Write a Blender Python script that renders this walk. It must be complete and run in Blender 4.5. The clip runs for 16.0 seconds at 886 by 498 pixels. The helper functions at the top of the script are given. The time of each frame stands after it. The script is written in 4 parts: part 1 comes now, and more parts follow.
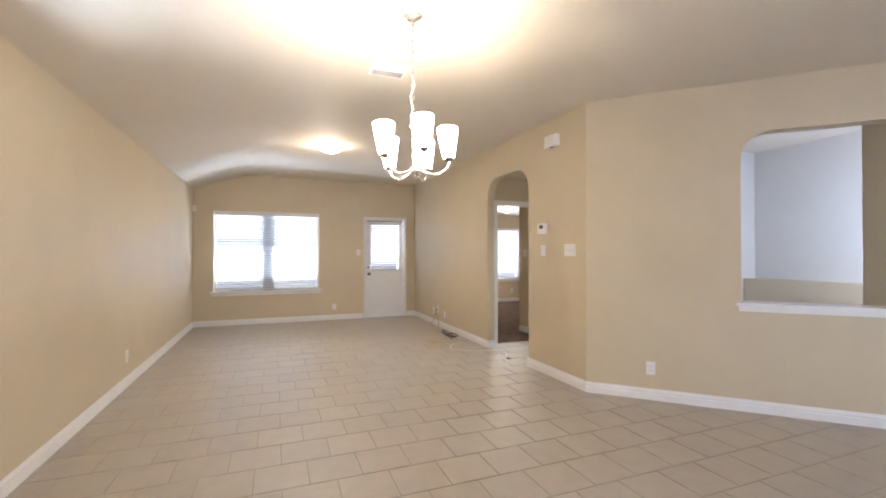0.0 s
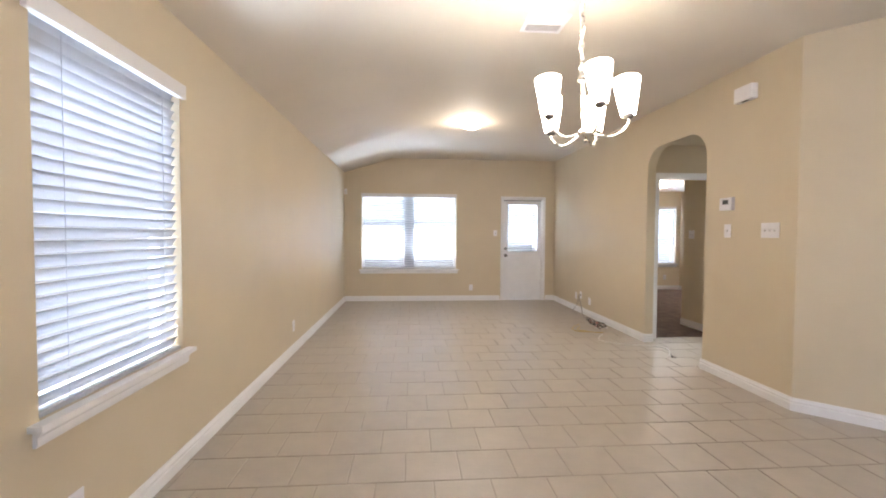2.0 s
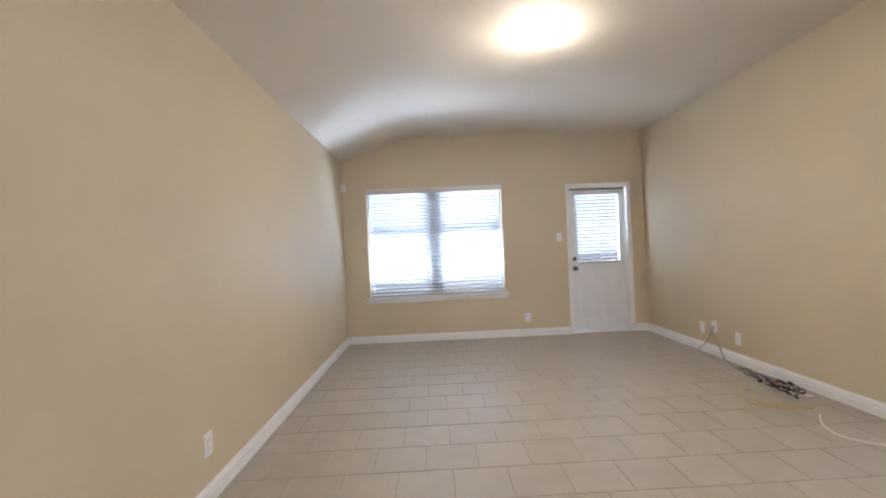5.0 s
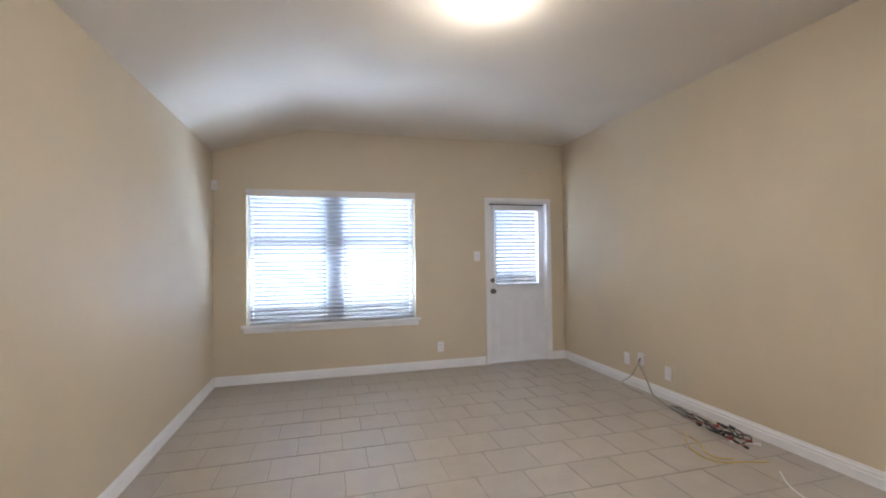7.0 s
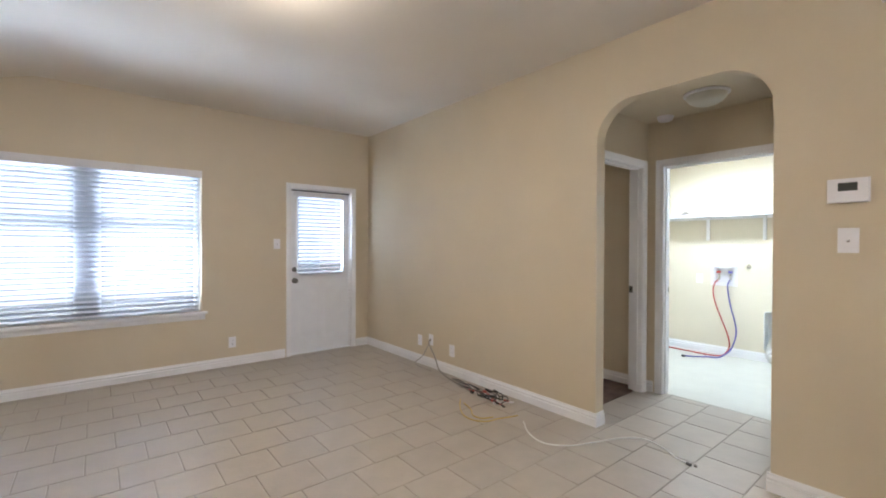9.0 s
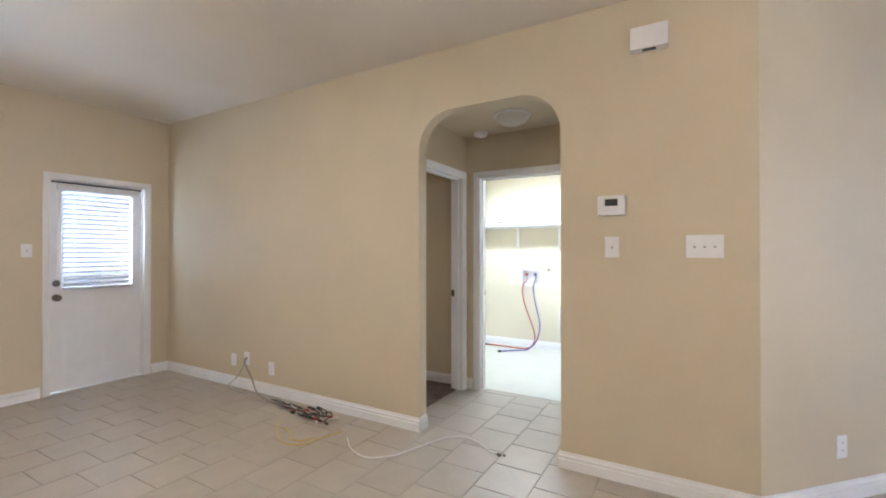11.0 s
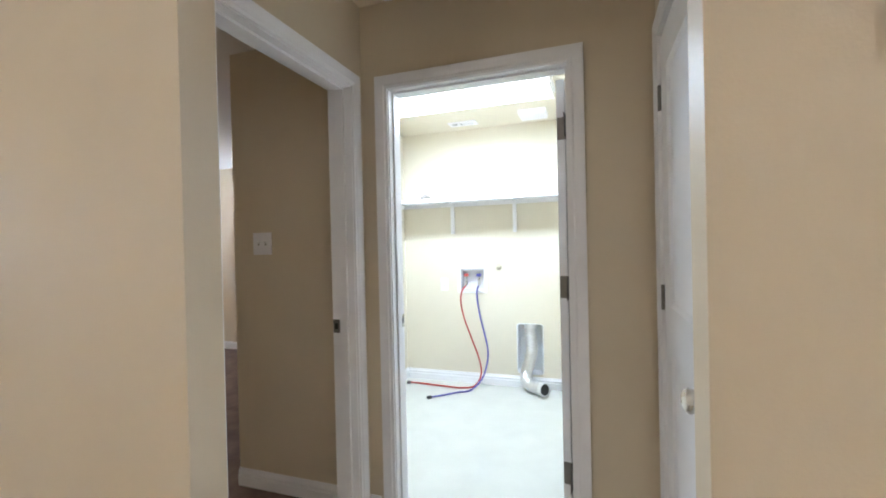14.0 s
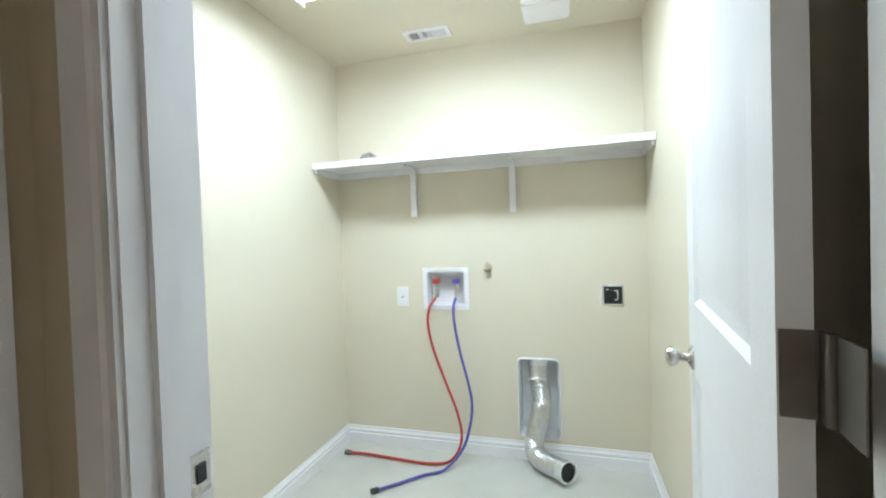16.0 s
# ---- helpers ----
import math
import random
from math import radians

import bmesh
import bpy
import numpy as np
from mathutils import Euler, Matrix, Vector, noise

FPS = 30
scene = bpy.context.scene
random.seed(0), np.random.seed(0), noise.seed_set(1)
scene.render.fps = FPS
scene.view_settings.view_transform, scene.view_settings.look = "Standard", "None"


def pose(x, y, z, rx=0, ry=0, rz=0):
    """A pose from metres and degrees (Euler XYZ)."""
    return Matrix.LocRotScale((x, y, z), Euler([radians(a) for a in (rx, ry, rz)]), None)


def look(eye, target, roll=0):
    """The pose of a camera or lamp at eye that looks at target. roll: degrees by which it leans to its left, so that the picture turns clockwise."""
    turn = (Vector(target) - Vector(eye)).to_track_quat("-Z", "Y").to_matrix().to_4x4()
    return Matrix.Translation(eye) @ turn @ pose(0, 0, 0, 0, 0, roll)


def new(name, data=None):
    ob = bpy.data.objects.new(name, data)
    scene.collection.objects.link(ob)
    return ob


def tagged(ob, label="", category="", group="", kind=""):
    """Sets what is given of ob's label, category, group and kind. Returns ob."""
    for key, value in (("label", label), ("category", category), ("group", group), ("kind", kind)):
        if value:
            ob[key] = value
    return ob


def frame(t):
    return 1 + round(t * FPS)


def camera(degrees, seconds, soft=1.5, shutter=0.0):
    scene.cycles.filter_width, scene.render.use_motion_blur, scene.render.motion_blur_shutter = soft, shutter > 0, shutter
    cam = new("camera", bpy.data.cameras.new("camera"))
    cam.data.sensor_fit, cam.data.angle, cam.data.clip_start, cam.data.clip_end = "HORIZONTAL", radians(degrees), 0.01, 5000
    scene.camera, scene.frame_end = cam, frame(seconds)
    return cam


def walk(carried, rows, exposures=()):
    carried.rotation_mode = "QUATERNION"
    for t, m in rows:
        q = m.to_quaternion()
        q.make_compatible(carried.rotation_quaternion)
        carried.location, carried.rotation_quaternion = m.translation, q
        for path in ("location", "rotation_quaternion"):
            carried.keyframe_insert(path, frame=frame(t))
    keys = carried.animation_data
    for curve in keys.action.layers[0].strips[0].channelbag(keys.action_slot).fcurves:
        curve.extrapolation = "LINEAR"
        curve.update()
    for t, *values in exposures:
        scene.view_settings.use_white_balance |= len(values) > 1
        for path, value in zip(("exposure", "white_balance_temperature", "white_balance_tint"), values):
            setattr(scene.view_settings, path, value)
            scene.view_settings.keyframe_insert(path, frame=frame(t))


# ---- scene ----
cam = camera(92.0, 16.0, soft=1.9)
PATH = [
    (0, (0.13, 0.168, 1.329), (0.86, 2.03, 1.348), 0.0),
    (0.5, (0.092, 0.198, 1.335), (0.586, 2.136, 1.311), -0.3),
    (1, (0.081, 0.21, 1.326), (0.485, 2.169, 1.29), -0.2),
    (1.5, (0.061, 0.266, 1.323), (0.291, 2.251, 1.226), -0.0),
    (2, (0.045, 0.511, 1.315), (0.193, 2.503, 1.246), 0.3),
    (2.5, (0.023, 0.843, 1.324), (0.064, 2.842, 1.255), -0.4),
    (3, (0.014, 1.287, 1.304), (-0.026, 3.287, 1.318), 0.2),
    (3.5, (-0.017, 1.777, 1.255), (-0.074, 3.775, 1.295), 0.5),
    (4, (-0.047, 2.203, 1.25), (-0.048, 4.202, 1.229), -1.4),
    (6.5, (-0.044, 3.9, 1.308), (0.147, 5.89, 1.357), -1.1),
    (7, (-0.072, 3.928, 1.33), (0.448, 5.858, 1.37), -0.8),
    (7.5, (-0.023, 3.905, 1.298), (0.705, 5.768, 1.325), -0.4),
    (8, (0.037, 3.921, 1.289), (0.927, 5.711, 1.301), -0.0),
    (8.5, (0.093, 3.837, 1.296), (1.147, 5.537, 1.294), 0.0),
    (9, (0.07, 3.827, 1.326), (1.33, 5.381, 1.311), 0.2),
    (9.5, (0.096, 3.783, 1.331), (1.552, 5.154, 1.303), -0.3),
    (10, (0.1, 3.75, 1.331), (1.709, 4.938, 1.316), -0.3),
    (12.5, (0.963, 4.164, 1.319), (2.76, 5.043, 1.293), -0.9),
    (13, (1.344, 4.336, 1.292), (3.164, 5.163, 1.23), -1.7),
    (13.5, (1.76, 4.506, 1.31), (3.592, 5.306, 1.285), -0.5),
    (14, (2.18, 4.665, 1.296), (4.069, 5.322, 1.281), -1.3),
    (14.5, (2.591, 4.796, 1.262), (4.503, 5.382, 1.237), -1.8),
    (15, (2.977, 4.863, 1.273), (4.891, 5.44, 1.218), -1.0),
    (15.5, (3.321, 4.96, 1.282), (5.246, 5.504, 1.274), -0.8),
    (16, (3.616, 5.031, 1.26), (5.536, 5.588, 1.219), -1.9),
]
EXPOSURES = [(0, 1.82, 6850, 14), (2, 1.82, 6680, 14), (4, 1.75, 6420, 12), (7, 1.53, 6000, 12), (8.5, 1.62, 6080, 12), (10, 1.76, 6220, 12), (12.5, 1.82, 6100, 12), (13.5, 1.76, 6120, 12), (14.5, 1.62, 5900, 10.5), (15.5, 1.19, 6150, 8), (16, 1.04, 6300, 7)]
walk(cam, [(t, look(eye, target, roll)) for t, eye, target, roll in PATH], EXPOSURES)

# ---- world and light ----
world = bpy.data.worlds.new("sky")
scene.world = world
world.use_nodes = True
wn = world.node_tree.nodes
sky = wn.new("ShaderNodeTexSky")
sky.sky_type, sky.sun_disc = "NISHITA", False
sky.sun_elevation, sky.sun_rotation = radians(50), radians(200)
world.node_tree.links.new(sky.outputs["Color"], wn["Background"].inputs["Color"])
wn["Background"].inputs["Strength"].default_value = 0.12


def sun_lamp(strength, direction):
    d = bpy.data.lights.new("sun", "SUN")
    d.energy, d.angle, d.color = strength, radians(0.6), (1.0, 0.95, 0.88)
    ob = new("sun", d)
    ob.matrix_world = look((0, 0, 12), Vector((0, 0, 12)) + Vector(direction))


def area_lamp(name, where, towards, w, h, watts, color):
    d = bpy.data.lights.new(name, "AREA")
    d.shape, d.size, d.size_y, d.energy, d.color = "RECTANGLE", w, h, watts, color
    ob = new(name, d)
    ob.matrix_world = look(where, Vector(where) + Vector(towards))
    return ob


def point_lamp(name, where, watts, color, radius=0.04):
    d = bpy.data.lights.new(name, "POINT")
    d.energy, d.color, d.shadow_soft_size = watts, color, radius
    new(name, d).location = where


DAY = (0.62, 0.79, 1.0)
WARM = (1.0, 0.90, 0.77)
COOL = (0.69, 0.84, 1.0)
sun_lamp(2.0, (0.25, 0.45, -0.85))
# daylight that comes in through the windows off the bright yard
area_lamp("daylight_north", (0.75, 9.55, -0.05), (0, -1, 2.6), 3.6, 0.6, 225, DAY)
area_lamp("skylight_north", (0.75, 10.4, 3.3), (0, -1.46, -1.95), 3.6, 1.2, 70, DAY)
area_lamp("daylight_west", (-2.5, 2.55, -0.02), (1, 0, 1.5), 1.6, 0.8, 55, DAY)
area_lamp("skylight_west", (-2.7, 2.55, 3.3), (1.46, 0, -1.95), 1.6, 1.2, 125, DAY)
area_lamp("daylight_bedroom", (5.98, 11.5, -0.02), (0, -1, 1.5), 1.8, 0.8, 80, (0.58, 0.74, 1.0))
# lamp behind the added south window, brightens the angled wall
area_lamp("added_daylight_south", (2.9, -2.45, 1.6), (0.05, 1, -0.05), 1.7, 1.5, 21, (0.62, 0.75, 1.0))
# unseen fill lamp added inside the kitchen to brighten its far wall
area_lamp("kitchen_fill", (5.75, 2.15, 1.6), (0.25, 1, 0), 0.7, 1.2, 11, (0.60, 0.73, 1.0))
area_lamp("skylight_bedroom", (5.98, 11.3, 2.75), (0, -0.8, -1.1), 1.3, 0.9, 120, (0.58, 0.74, 1.0))
# lamps of the place
CX, CY, TIP = 0.914, 2.613, 1.762     # the chandelier's finial
LEANING = Matrix.Translation((CX, CY, TIP)) @ Matrix.Rotation(radians(-6), 4, (0.934, -0.357, 0)) @ Matrix.Rotation(radians(-3), 4, (0.357, 0.934, 0)) @ Matrix.Translation((0, 0, -TIP))
TOWARD, RC = math.atan2(-0.934, -0.357), 0.205
for k in range(5):
    a = TOWARD + radians(18 + 72 * k)
    point_lamp("chandelier_bulb", LEANING @ Vector((RC * math.cos(a), RC * math.sin(a), 2.005)), 1.5, WARM, 0.02)
point_lamp("living_bulb", (0.83, 6.12, 2.50), 4.5, WARM, 0.12)
area_lamp("living_glass", (0.83, 6.12, 2.68), (0, 0.001, -1), 0.24, 0.24, 5.5, WARM)
point_lamp("bedroom_bulb", (5.08, 8.79, 2.20), 8, WARM, 0.09)
area_lamp("laundry_tubes", (5.13, 5.505, 2.295), (0, 0, -1), 0.26, 1.15, 14, COOL)

# ---- room numbers ----
XW, XE, YN, YS = -1.247, 2.915, 8.94, -2.0
CEIL, EAVE, XK = 2.785, 2.498, -0.345
HX0, HX1, HY0, HY1, HCEIL = 3.02, 4.01, 4.42, 5.70, 2.45
LX0, LX1, LY0, LY1, LCEIL = 4.13, 6.06, 4.63, 6.41, 2.38
BX0, BX1, BY0, BY1, BCEIL = 3.06, 6.57, 5.82, 10.47, 2.37


# ---- materials ----
def material(name, color, rough=0.6, metal=0.0, vary=0.06, scale=3.0, bump=0.0, bump_scale=200.0, spec=0.5, piece=0.0):
    m = bpy.data.materials.new(name)
    m.use_nodes = True
    nt = m.node_tree
    b = nt.nodes["Principled BSDF"]
    b.inputs["Roughness"].default_value, b.inputs["Metallic"].default_value = rough, metal
    b.inputs["Specular IOR Level"].default_value = spec
    coord = nt.nodes.new("ShaderNodeTexCoord")
    geo = nt.nodes.new("ShaderNodeNewGeometry")
    big = nt.nodes.new("ShaderNodeTexNoise")
    big.inputs["Scale"].default_value, big.inputs["Detail"].default_value = scale, 5
    nt.links.new(geo.outputs["Position"], big.inputs["Vector"])
    ramp = nt.nodes.new("ShaderNodeMapRange")
    ramp.inputs["From Min"].default_value, ramp.inputs["From Max"].default_value = 0.3, 0.7
    ramp.inputs["To Min"].default_value, ramp.inputs["To Max"].default_value = 1 - vary, 1 + vary
    nt.links.new(big.outputs["Fac"], ramp.inputs["Value"])
    factor = ramp.outputs["Result"]
    if piece:
        info = nt.nodes.new("ShaderNodeObjectInfo")
        r2 = nt.nodes.new("ShaderNodeMapRange")
        r2.inputs["To Min"].default_value, r2.inputs["To Max"].default_value = 1 - piece, 1 + piece
        nt.links.new(info.outputs["Random"], r2.inputs["Value"])
        mul = nt.nodes.new("ShaderNodeMath")
        mul.operation = "MULTIPLY"
        nt.links.new(factor, mul.inputs[0])
        nt.links.new(r2.outputs["Result"], mul.inputs[1])
        factor = mul.outputs["Value"]
    mix = nt.nodes.new("ShaderNodeVectorMath")
    mix.operation = "SCALE"
    mix.inputs[0].default_value = color
    nt.links.new(factor, mix.inputs["Scale"])
    nt.links.new(mix.outputs["Vector"], b.inputs["Base Color"])
    rr = nt.nodes.new("ShaderNodeMapRange")
    rr.inputs["To Min"].default_value, rr.inputs["To Max"].default_value = max(rough - 0.08, 0.02), min(rough + 0.08, 1)
    nt.links.new(big.outputs["Fac"], rr.inputs["Value"])
    nt.links.new(rr.outputs["Result"], b.inputs["Roughness"])
    if bump:
        fine = nt.nodes.new("ShaderNodeTexNoise")
        fine.inputs["Scale"].default_value, fine.inputs["Detail"].default_value = bump_scale, 3
        nt.links.new(geo.outputs["Position"], fine.inputs["Vector"])
        bn = nt.nodes.new("ShaderNodeBump")
        bn.inputs["Strength"].default_value, bn.inputs["Distance"].default_value = bump, 0.004
        nt.links.new(fine.outputs["Fac"], bn.inputs["Height"])
        nt.links.new(bn.outputs["Normal"], b.inputs["Normal"])
    return m


def glow(name, color, strength):
    m = bpy.data.materials.new(name)
    m.use_nodes = True
    b = m.node_tree.nodes["Principled BSDF"]
    b.inputs["Base Color"].default_value = (0.85, 0.85, 0.82, 1)
    b.inputs["Emission Color"].default_value = (*color, 1)
    b.inputs["Emission Strength"].default_value = strength
    b.inputs["Roughness"].default_value = 0.35
    return m


PAINT = material("tan_wall_paint", (0.625, 0.53, 0.386), 0.5, vary=0.035, scale=1.6, bump=0.12, bump_scale=130, spec=0.45)
# tan wall paint lightened to stand for the laundry's bright, even light
TAN_LIT = material("tan_paint_lit_laundry", (0.69, 0.63, 0.505), 0.5, vary=0.03, scale=1.6, bump=0.12, bump_scale=130, spec=0.45)
# cool daylight on the kitchen walls put into a paler, greyer paint
KITCHEN = material("daylit_kitchen_paint", (0.68, 0.665, 0.64), 0.55, vary=0.03, scale=1.6, bump=0.12, bump_scale=130)
DUCTSHADE = material("duct_shade_grey", (0.28, 0.28, 0.28), 0.7, vary=0.1, scale=10)
BOXPAINT = material("pale_enamelled_steel", (0.76, 0.77, 0.78), 0.38, 0.0, vary=0.05, scale=12)
OLIVEPAINT = material("painted_over_pipe_cap", (0.50, 0.45, 0.33), 0.45, vary=0.06, scale=20)
CEILPAINT = material("tan_ceiling_paint", (0.72, 0.655, 0.57), 0.66, vary=0.03, scale=1.4, bump=0.15, bump_scale=110, spec=0.5)
TRIM = material("white_semigloss_trim", (0.82, 0.81, 0.815), 0.35, vary=0.03, scale=6, bump=0.08, bump_scale=60)
DOORWHITE = material("white_door_paint", (0.80, 0.80, 0.82), 0.38, vary=0.03, scale=5, bump=0.15, bump_scale=140)
TILE = material("beige_ceramic_tile", (0.43, 0.38, 0.322), 0.4, vary=0.06, scale=7, bump=0.2, bump_scale=45, piece=0.035)
GROUT = material("grey_brown_grout", (0.35, 0.31, 0.26), 0.9, vary=0.15, scale=20, bump=0.5, bump_scale=300)
VINYL = material("pale_sheet_vinyl", (0.56, 0.56, 0.51), 0.4, vary=0.05, scale=5, bump=0.1, bump_scale=60)
CARPET = material("mauve_brown_carpet", (0.20, 0.145, 0.125), 0.98, vary=0.22, scale=7, bump=1.0, bump_scale=260, spec=0.1)
SLAT = material("white_blind_slat", (0.46, 0.46, 0.475), 0.45, vary=0.02, scale=8)
# thin vinyl slats let some daylight through
st = SLAT.node_tree
trans, blend = st.nodes.new("ShaderNodeBsdfTranslucent"), st.nodes.new("ShaderNodeMixShader")
trans.inputs["Color"].default_value = (0.72, 0.73, 0.77, 1)
blend.inputs["Fac"].default_value = 0.28
st.links.new(st.nodes["Principled BSDF"].outputs["BSDF"], blend.inputs[1])
st.links.new(trans.outputs["BSDF"], blend.inputs[2])
st.links.new(blend.outputs["Shader"], st.nodes["Material Output"].inputs["Surface"])
VALANCE = material("white_blind_valance", (0.74, 0.72, 0.73), 0.45, vary=0.02, scale=8)
PLASTIC = material("white_plastic", (0.82, 0.80, 0.82), 0.4, vary=0.02, scale=20)
GREYPLASTIC = material("grey_lcd", (0.045, 0.05, 0.048), 0.35, vary=0.05)
NICKEL = material("brushed_nickel", (0.62, 0.60, 0.56), 0.28, 1.0, vary=0.06, scale=40)
DARKNICKEL = material("aged_nickel", (0.22, 0.205, 0.19), 0.5, 1.0, vary=0.1, scale=30)
ALU = material("aluminium_foil", (0.70, 0.70, 0.71), 0.32, 1.0, vary=0.08, scale=40, bump=0.22, bump_scale=45)
GALV = material("galvanised_steel", (0.84, 0.85, 0.86), 0.5, 1.0, vary=0.1, scale=18)
BLACK = material("black_plastic", (0.02, 0.02, 0.02), 0.45, vary=0.1)
REDRUB = material("red_rubber_hose", (0.42, 0.04, 0.03), 0.42, vary=0.08, scale=20)
BLUERUB = material("blue_rubber_hose", (0.10, 0.095, 0.36), 0.42, vary=0.08, scale=20)
YELLOW = material("yellow_cable_jacket", (0.58, 0.43, 0.15), 0.5, vary=0.06, scale=20)
WHITECABLE = material("white_cable_jacket", (0.78, 0.77, 0.74), 0.45, vary=0.05, scale=20)
GREYCABLE = material("grey_cable_jacket", (0.30, 0.27, 0.24), 0.5, vary=0.1, scale=20)
GRASS = material("pale_concrete", (0.24, 0.235, 0.225), 0.9, vary=0.12, scale=2)
SHADE = glow("lit_frosted_shade", (1.0, 0.90, 0.76), 11.0)
DOME = glow("lit_frosted_dome", (1.0, 0.88, 0.72), 6.0)
TUBE = glow("lit_fluorescent_diffuser", (0.85, 0.95, 1.0), 4.0)
# glow of the sheets that stand in for the bright view outside
OUTSIDE = glow("glowing_backdrop_sheet", (0.88, 0.92, 1.0), 0.06)
OUTSIDE_WEST = glow("glowing_backdrop_sheet_west", (0.88, 0.92, 1.0), 0.16)
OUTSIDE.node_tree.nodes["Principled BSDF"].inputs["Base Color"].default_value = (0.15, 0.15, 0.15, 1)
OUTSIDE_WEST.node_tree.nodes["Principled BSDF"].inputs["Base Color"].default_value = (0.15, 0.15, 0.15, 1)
FROST = material("frosted_glass_unlit", (0.72, 0.70, 0.62), 0.3, vary=0.02)

GLASS = bpy.data.materials.new("window_glass")
GLASS.use_nodes = True
gb = GLASS.node_tree.nodes["Principled BSDF"]
gb.inputs["Base Color"].default_value = (1, 1, 1, 1)
gb.inputs["Transmission Weight"].default_value, gb.inputs["Roughness"].default_value, gb.inputs["IOR"].default_value = 1.0, 0.0, 1.1


# ---- mesh tools ----
def box(bm, x0, x1, y0, y1, z0, z1, m=None):
    vs = [bm.verts.new((x, y, z)) for z in (z0, z1) for x, y in ((x0, y0), (x1, y0), (x1, y1), (x0, y1))]
    if m is not None:
        for v in vs:
            v.co = m @ v.co
    for f in ((3, 2, 1, 0), (4, 5, 6, 7), (0, 1, 5, 4), (1, 2, 6, 5), (2, 3, 7, 6), (3, 0, 4, 7)):
        bm.faces.new([vs[i] for i in f])
    return vs


def soft(bm, width=0.004, segments=2, angle=30):
    edges = [e for e in bm.edges if len(e.link_faces) == 2 and e.calc_face_angle(0) > radians(angle)]
    bmesh.ops.bevel(bm, geom=edges, offset=width, segments=segments, affect="EDGES", clamp_overlap=True)
    return bm


def softbox(x0, x1, y0, y1, z0, z1, width=0.004, segments=2):
    bm = bmesh.new()
    box(bm, x0, x1, y0, y1, z0, z1)
    return soft(bm, width, segments)


def lathe(bm, profile, at=(0, 0, 0), seg=24, m=None):
    """Turns (radius, height) pairs round the z axis."""
    m = m or Matrix.Translation(at)
    rings = []
    for r, z in profile:
        if r < 1e-5:
            rings.append([bm.verts.new(m @ Vector((0, 0, z)))])
        else:
            rings.append([bm.verts.new(m @ Vector((r * math.cos(a), r * math.sin(a), z))) for a in (2 * math.pi * k / seg for k in range(seg))])
    for a, b in zip(rings, rings[1:]):
        for k in range(seg):
            q = [a[k % len(a)], a[(k + 1) % len(a)], b[(k + 1) % len(b)], b[k % len(b)]]
            q = list(dict.fromkeys(q))
            if len(q) > 2:
                bm.faces.new(q)
    return bm


def spline(points, steps=8):
    """A smooth run of points through the given ones."""
    p = [Vector(q) for q in points]
    p = [p[0] * 2 - p[1], *p, p[-1] * 2 - p[-2]]
    out = []
    for i in range(1, len(p) - 2):
        for k in range(steps):
            t = k / steps
            out.append(0.5 * (2 * p[i] + (p[i + 1] - p[i - 1]) * t + (2 * p[i - 1] - 5 * p[i] + 4 * p[i + 1] - p[i + 2]) * t * t
                              + (3 * p[i] - p[i - 1] - 3 * p[i + 1] + p[i + 2]) * t ** 3))
    return [*out, p[-2]]


def tube(bm, path, radius, seg=10, ridge=lambda f: 0.0):
    rings, n = [], None
    for i, c in enumerate(path):
        d = (path[min(i + 1, len(path) - 1)] - path[max(i - 1, 0)]).normalized()
        n = (n - d * n.dot(d)).normalized() if n is not None else d.orthogonal().normalized()
        b = d.cross(n)
        k = ridge(i / len(path))
        r = radius * (1 + (k if i % 2 else -k))
        rings.append([bm.verts.new(c + (n * math.cos(a) + b * math.sin(a)) * r) for a in (2 * math.pi * k / seg for k in range(seg))])
    for a, b in zip(rings, rings[1:]):
        for k in range(seg):
            bm.faces.new((a[k], a[(k + 1) % seg], b[(k + 1) % seg], b[k]))
    bm.faces.new(rings[0][::-1])
    bm.faces.new(rings[-1])
    return bm


def mesh_of(name, bm, mat, smooth=35):
    bmesh.ops.recalc_face_normals(bm, faces=bm.faces)
    me = bpy.data.meshes.new(name)
    if smooth:
        for f in bm.faces:
            f.smooth = True
        for e in bm.edges:
            if len(e.link_faces) != 2 or e.calc_face_angle(0) > radians(smooth):
                e.smooth = False
    bm.to_mesh(me)
    bm.free()
    me.materials.append(mat)
    return me


def part(name, bm, mat, parent, label="", smooth=35):
    ob = new(name, mesh_of(name, bm, mat, smooth))
    ob.parent = parent
    return tagged(ob, label)


def thing(name, at, label, category, group="", kind=""):
    ob = new(name)
    ob.location = at
    ob.empty_display_size = 0.1
    return tagged(ob, label, category, group, kind)


def structure(name, bm, mat, label="", smooth=35):
    return tagged(new(name, mesh_of(name, bm, mat, smooth)), label, kind="structure")


def extrude(bm, loops, place, depth):
    """Prisms from outlines of (s, z), place(s, z, k) giving the point k metres deep."""
    for loop in loops:
        a = [bm.verts.new(place(s, z, 0)) for s, z in loop]
        b = [bm.verts.new(place(s, z, depth)) for s, z in loop]
        bm.faces.new(a)
        bm.faces.new(b[::-1])
        for i in range(len(a)):
            j = (i + 1) % len(a)
            bm.faces.new((a[j], a[i], b[i], b[j]))
    return bm


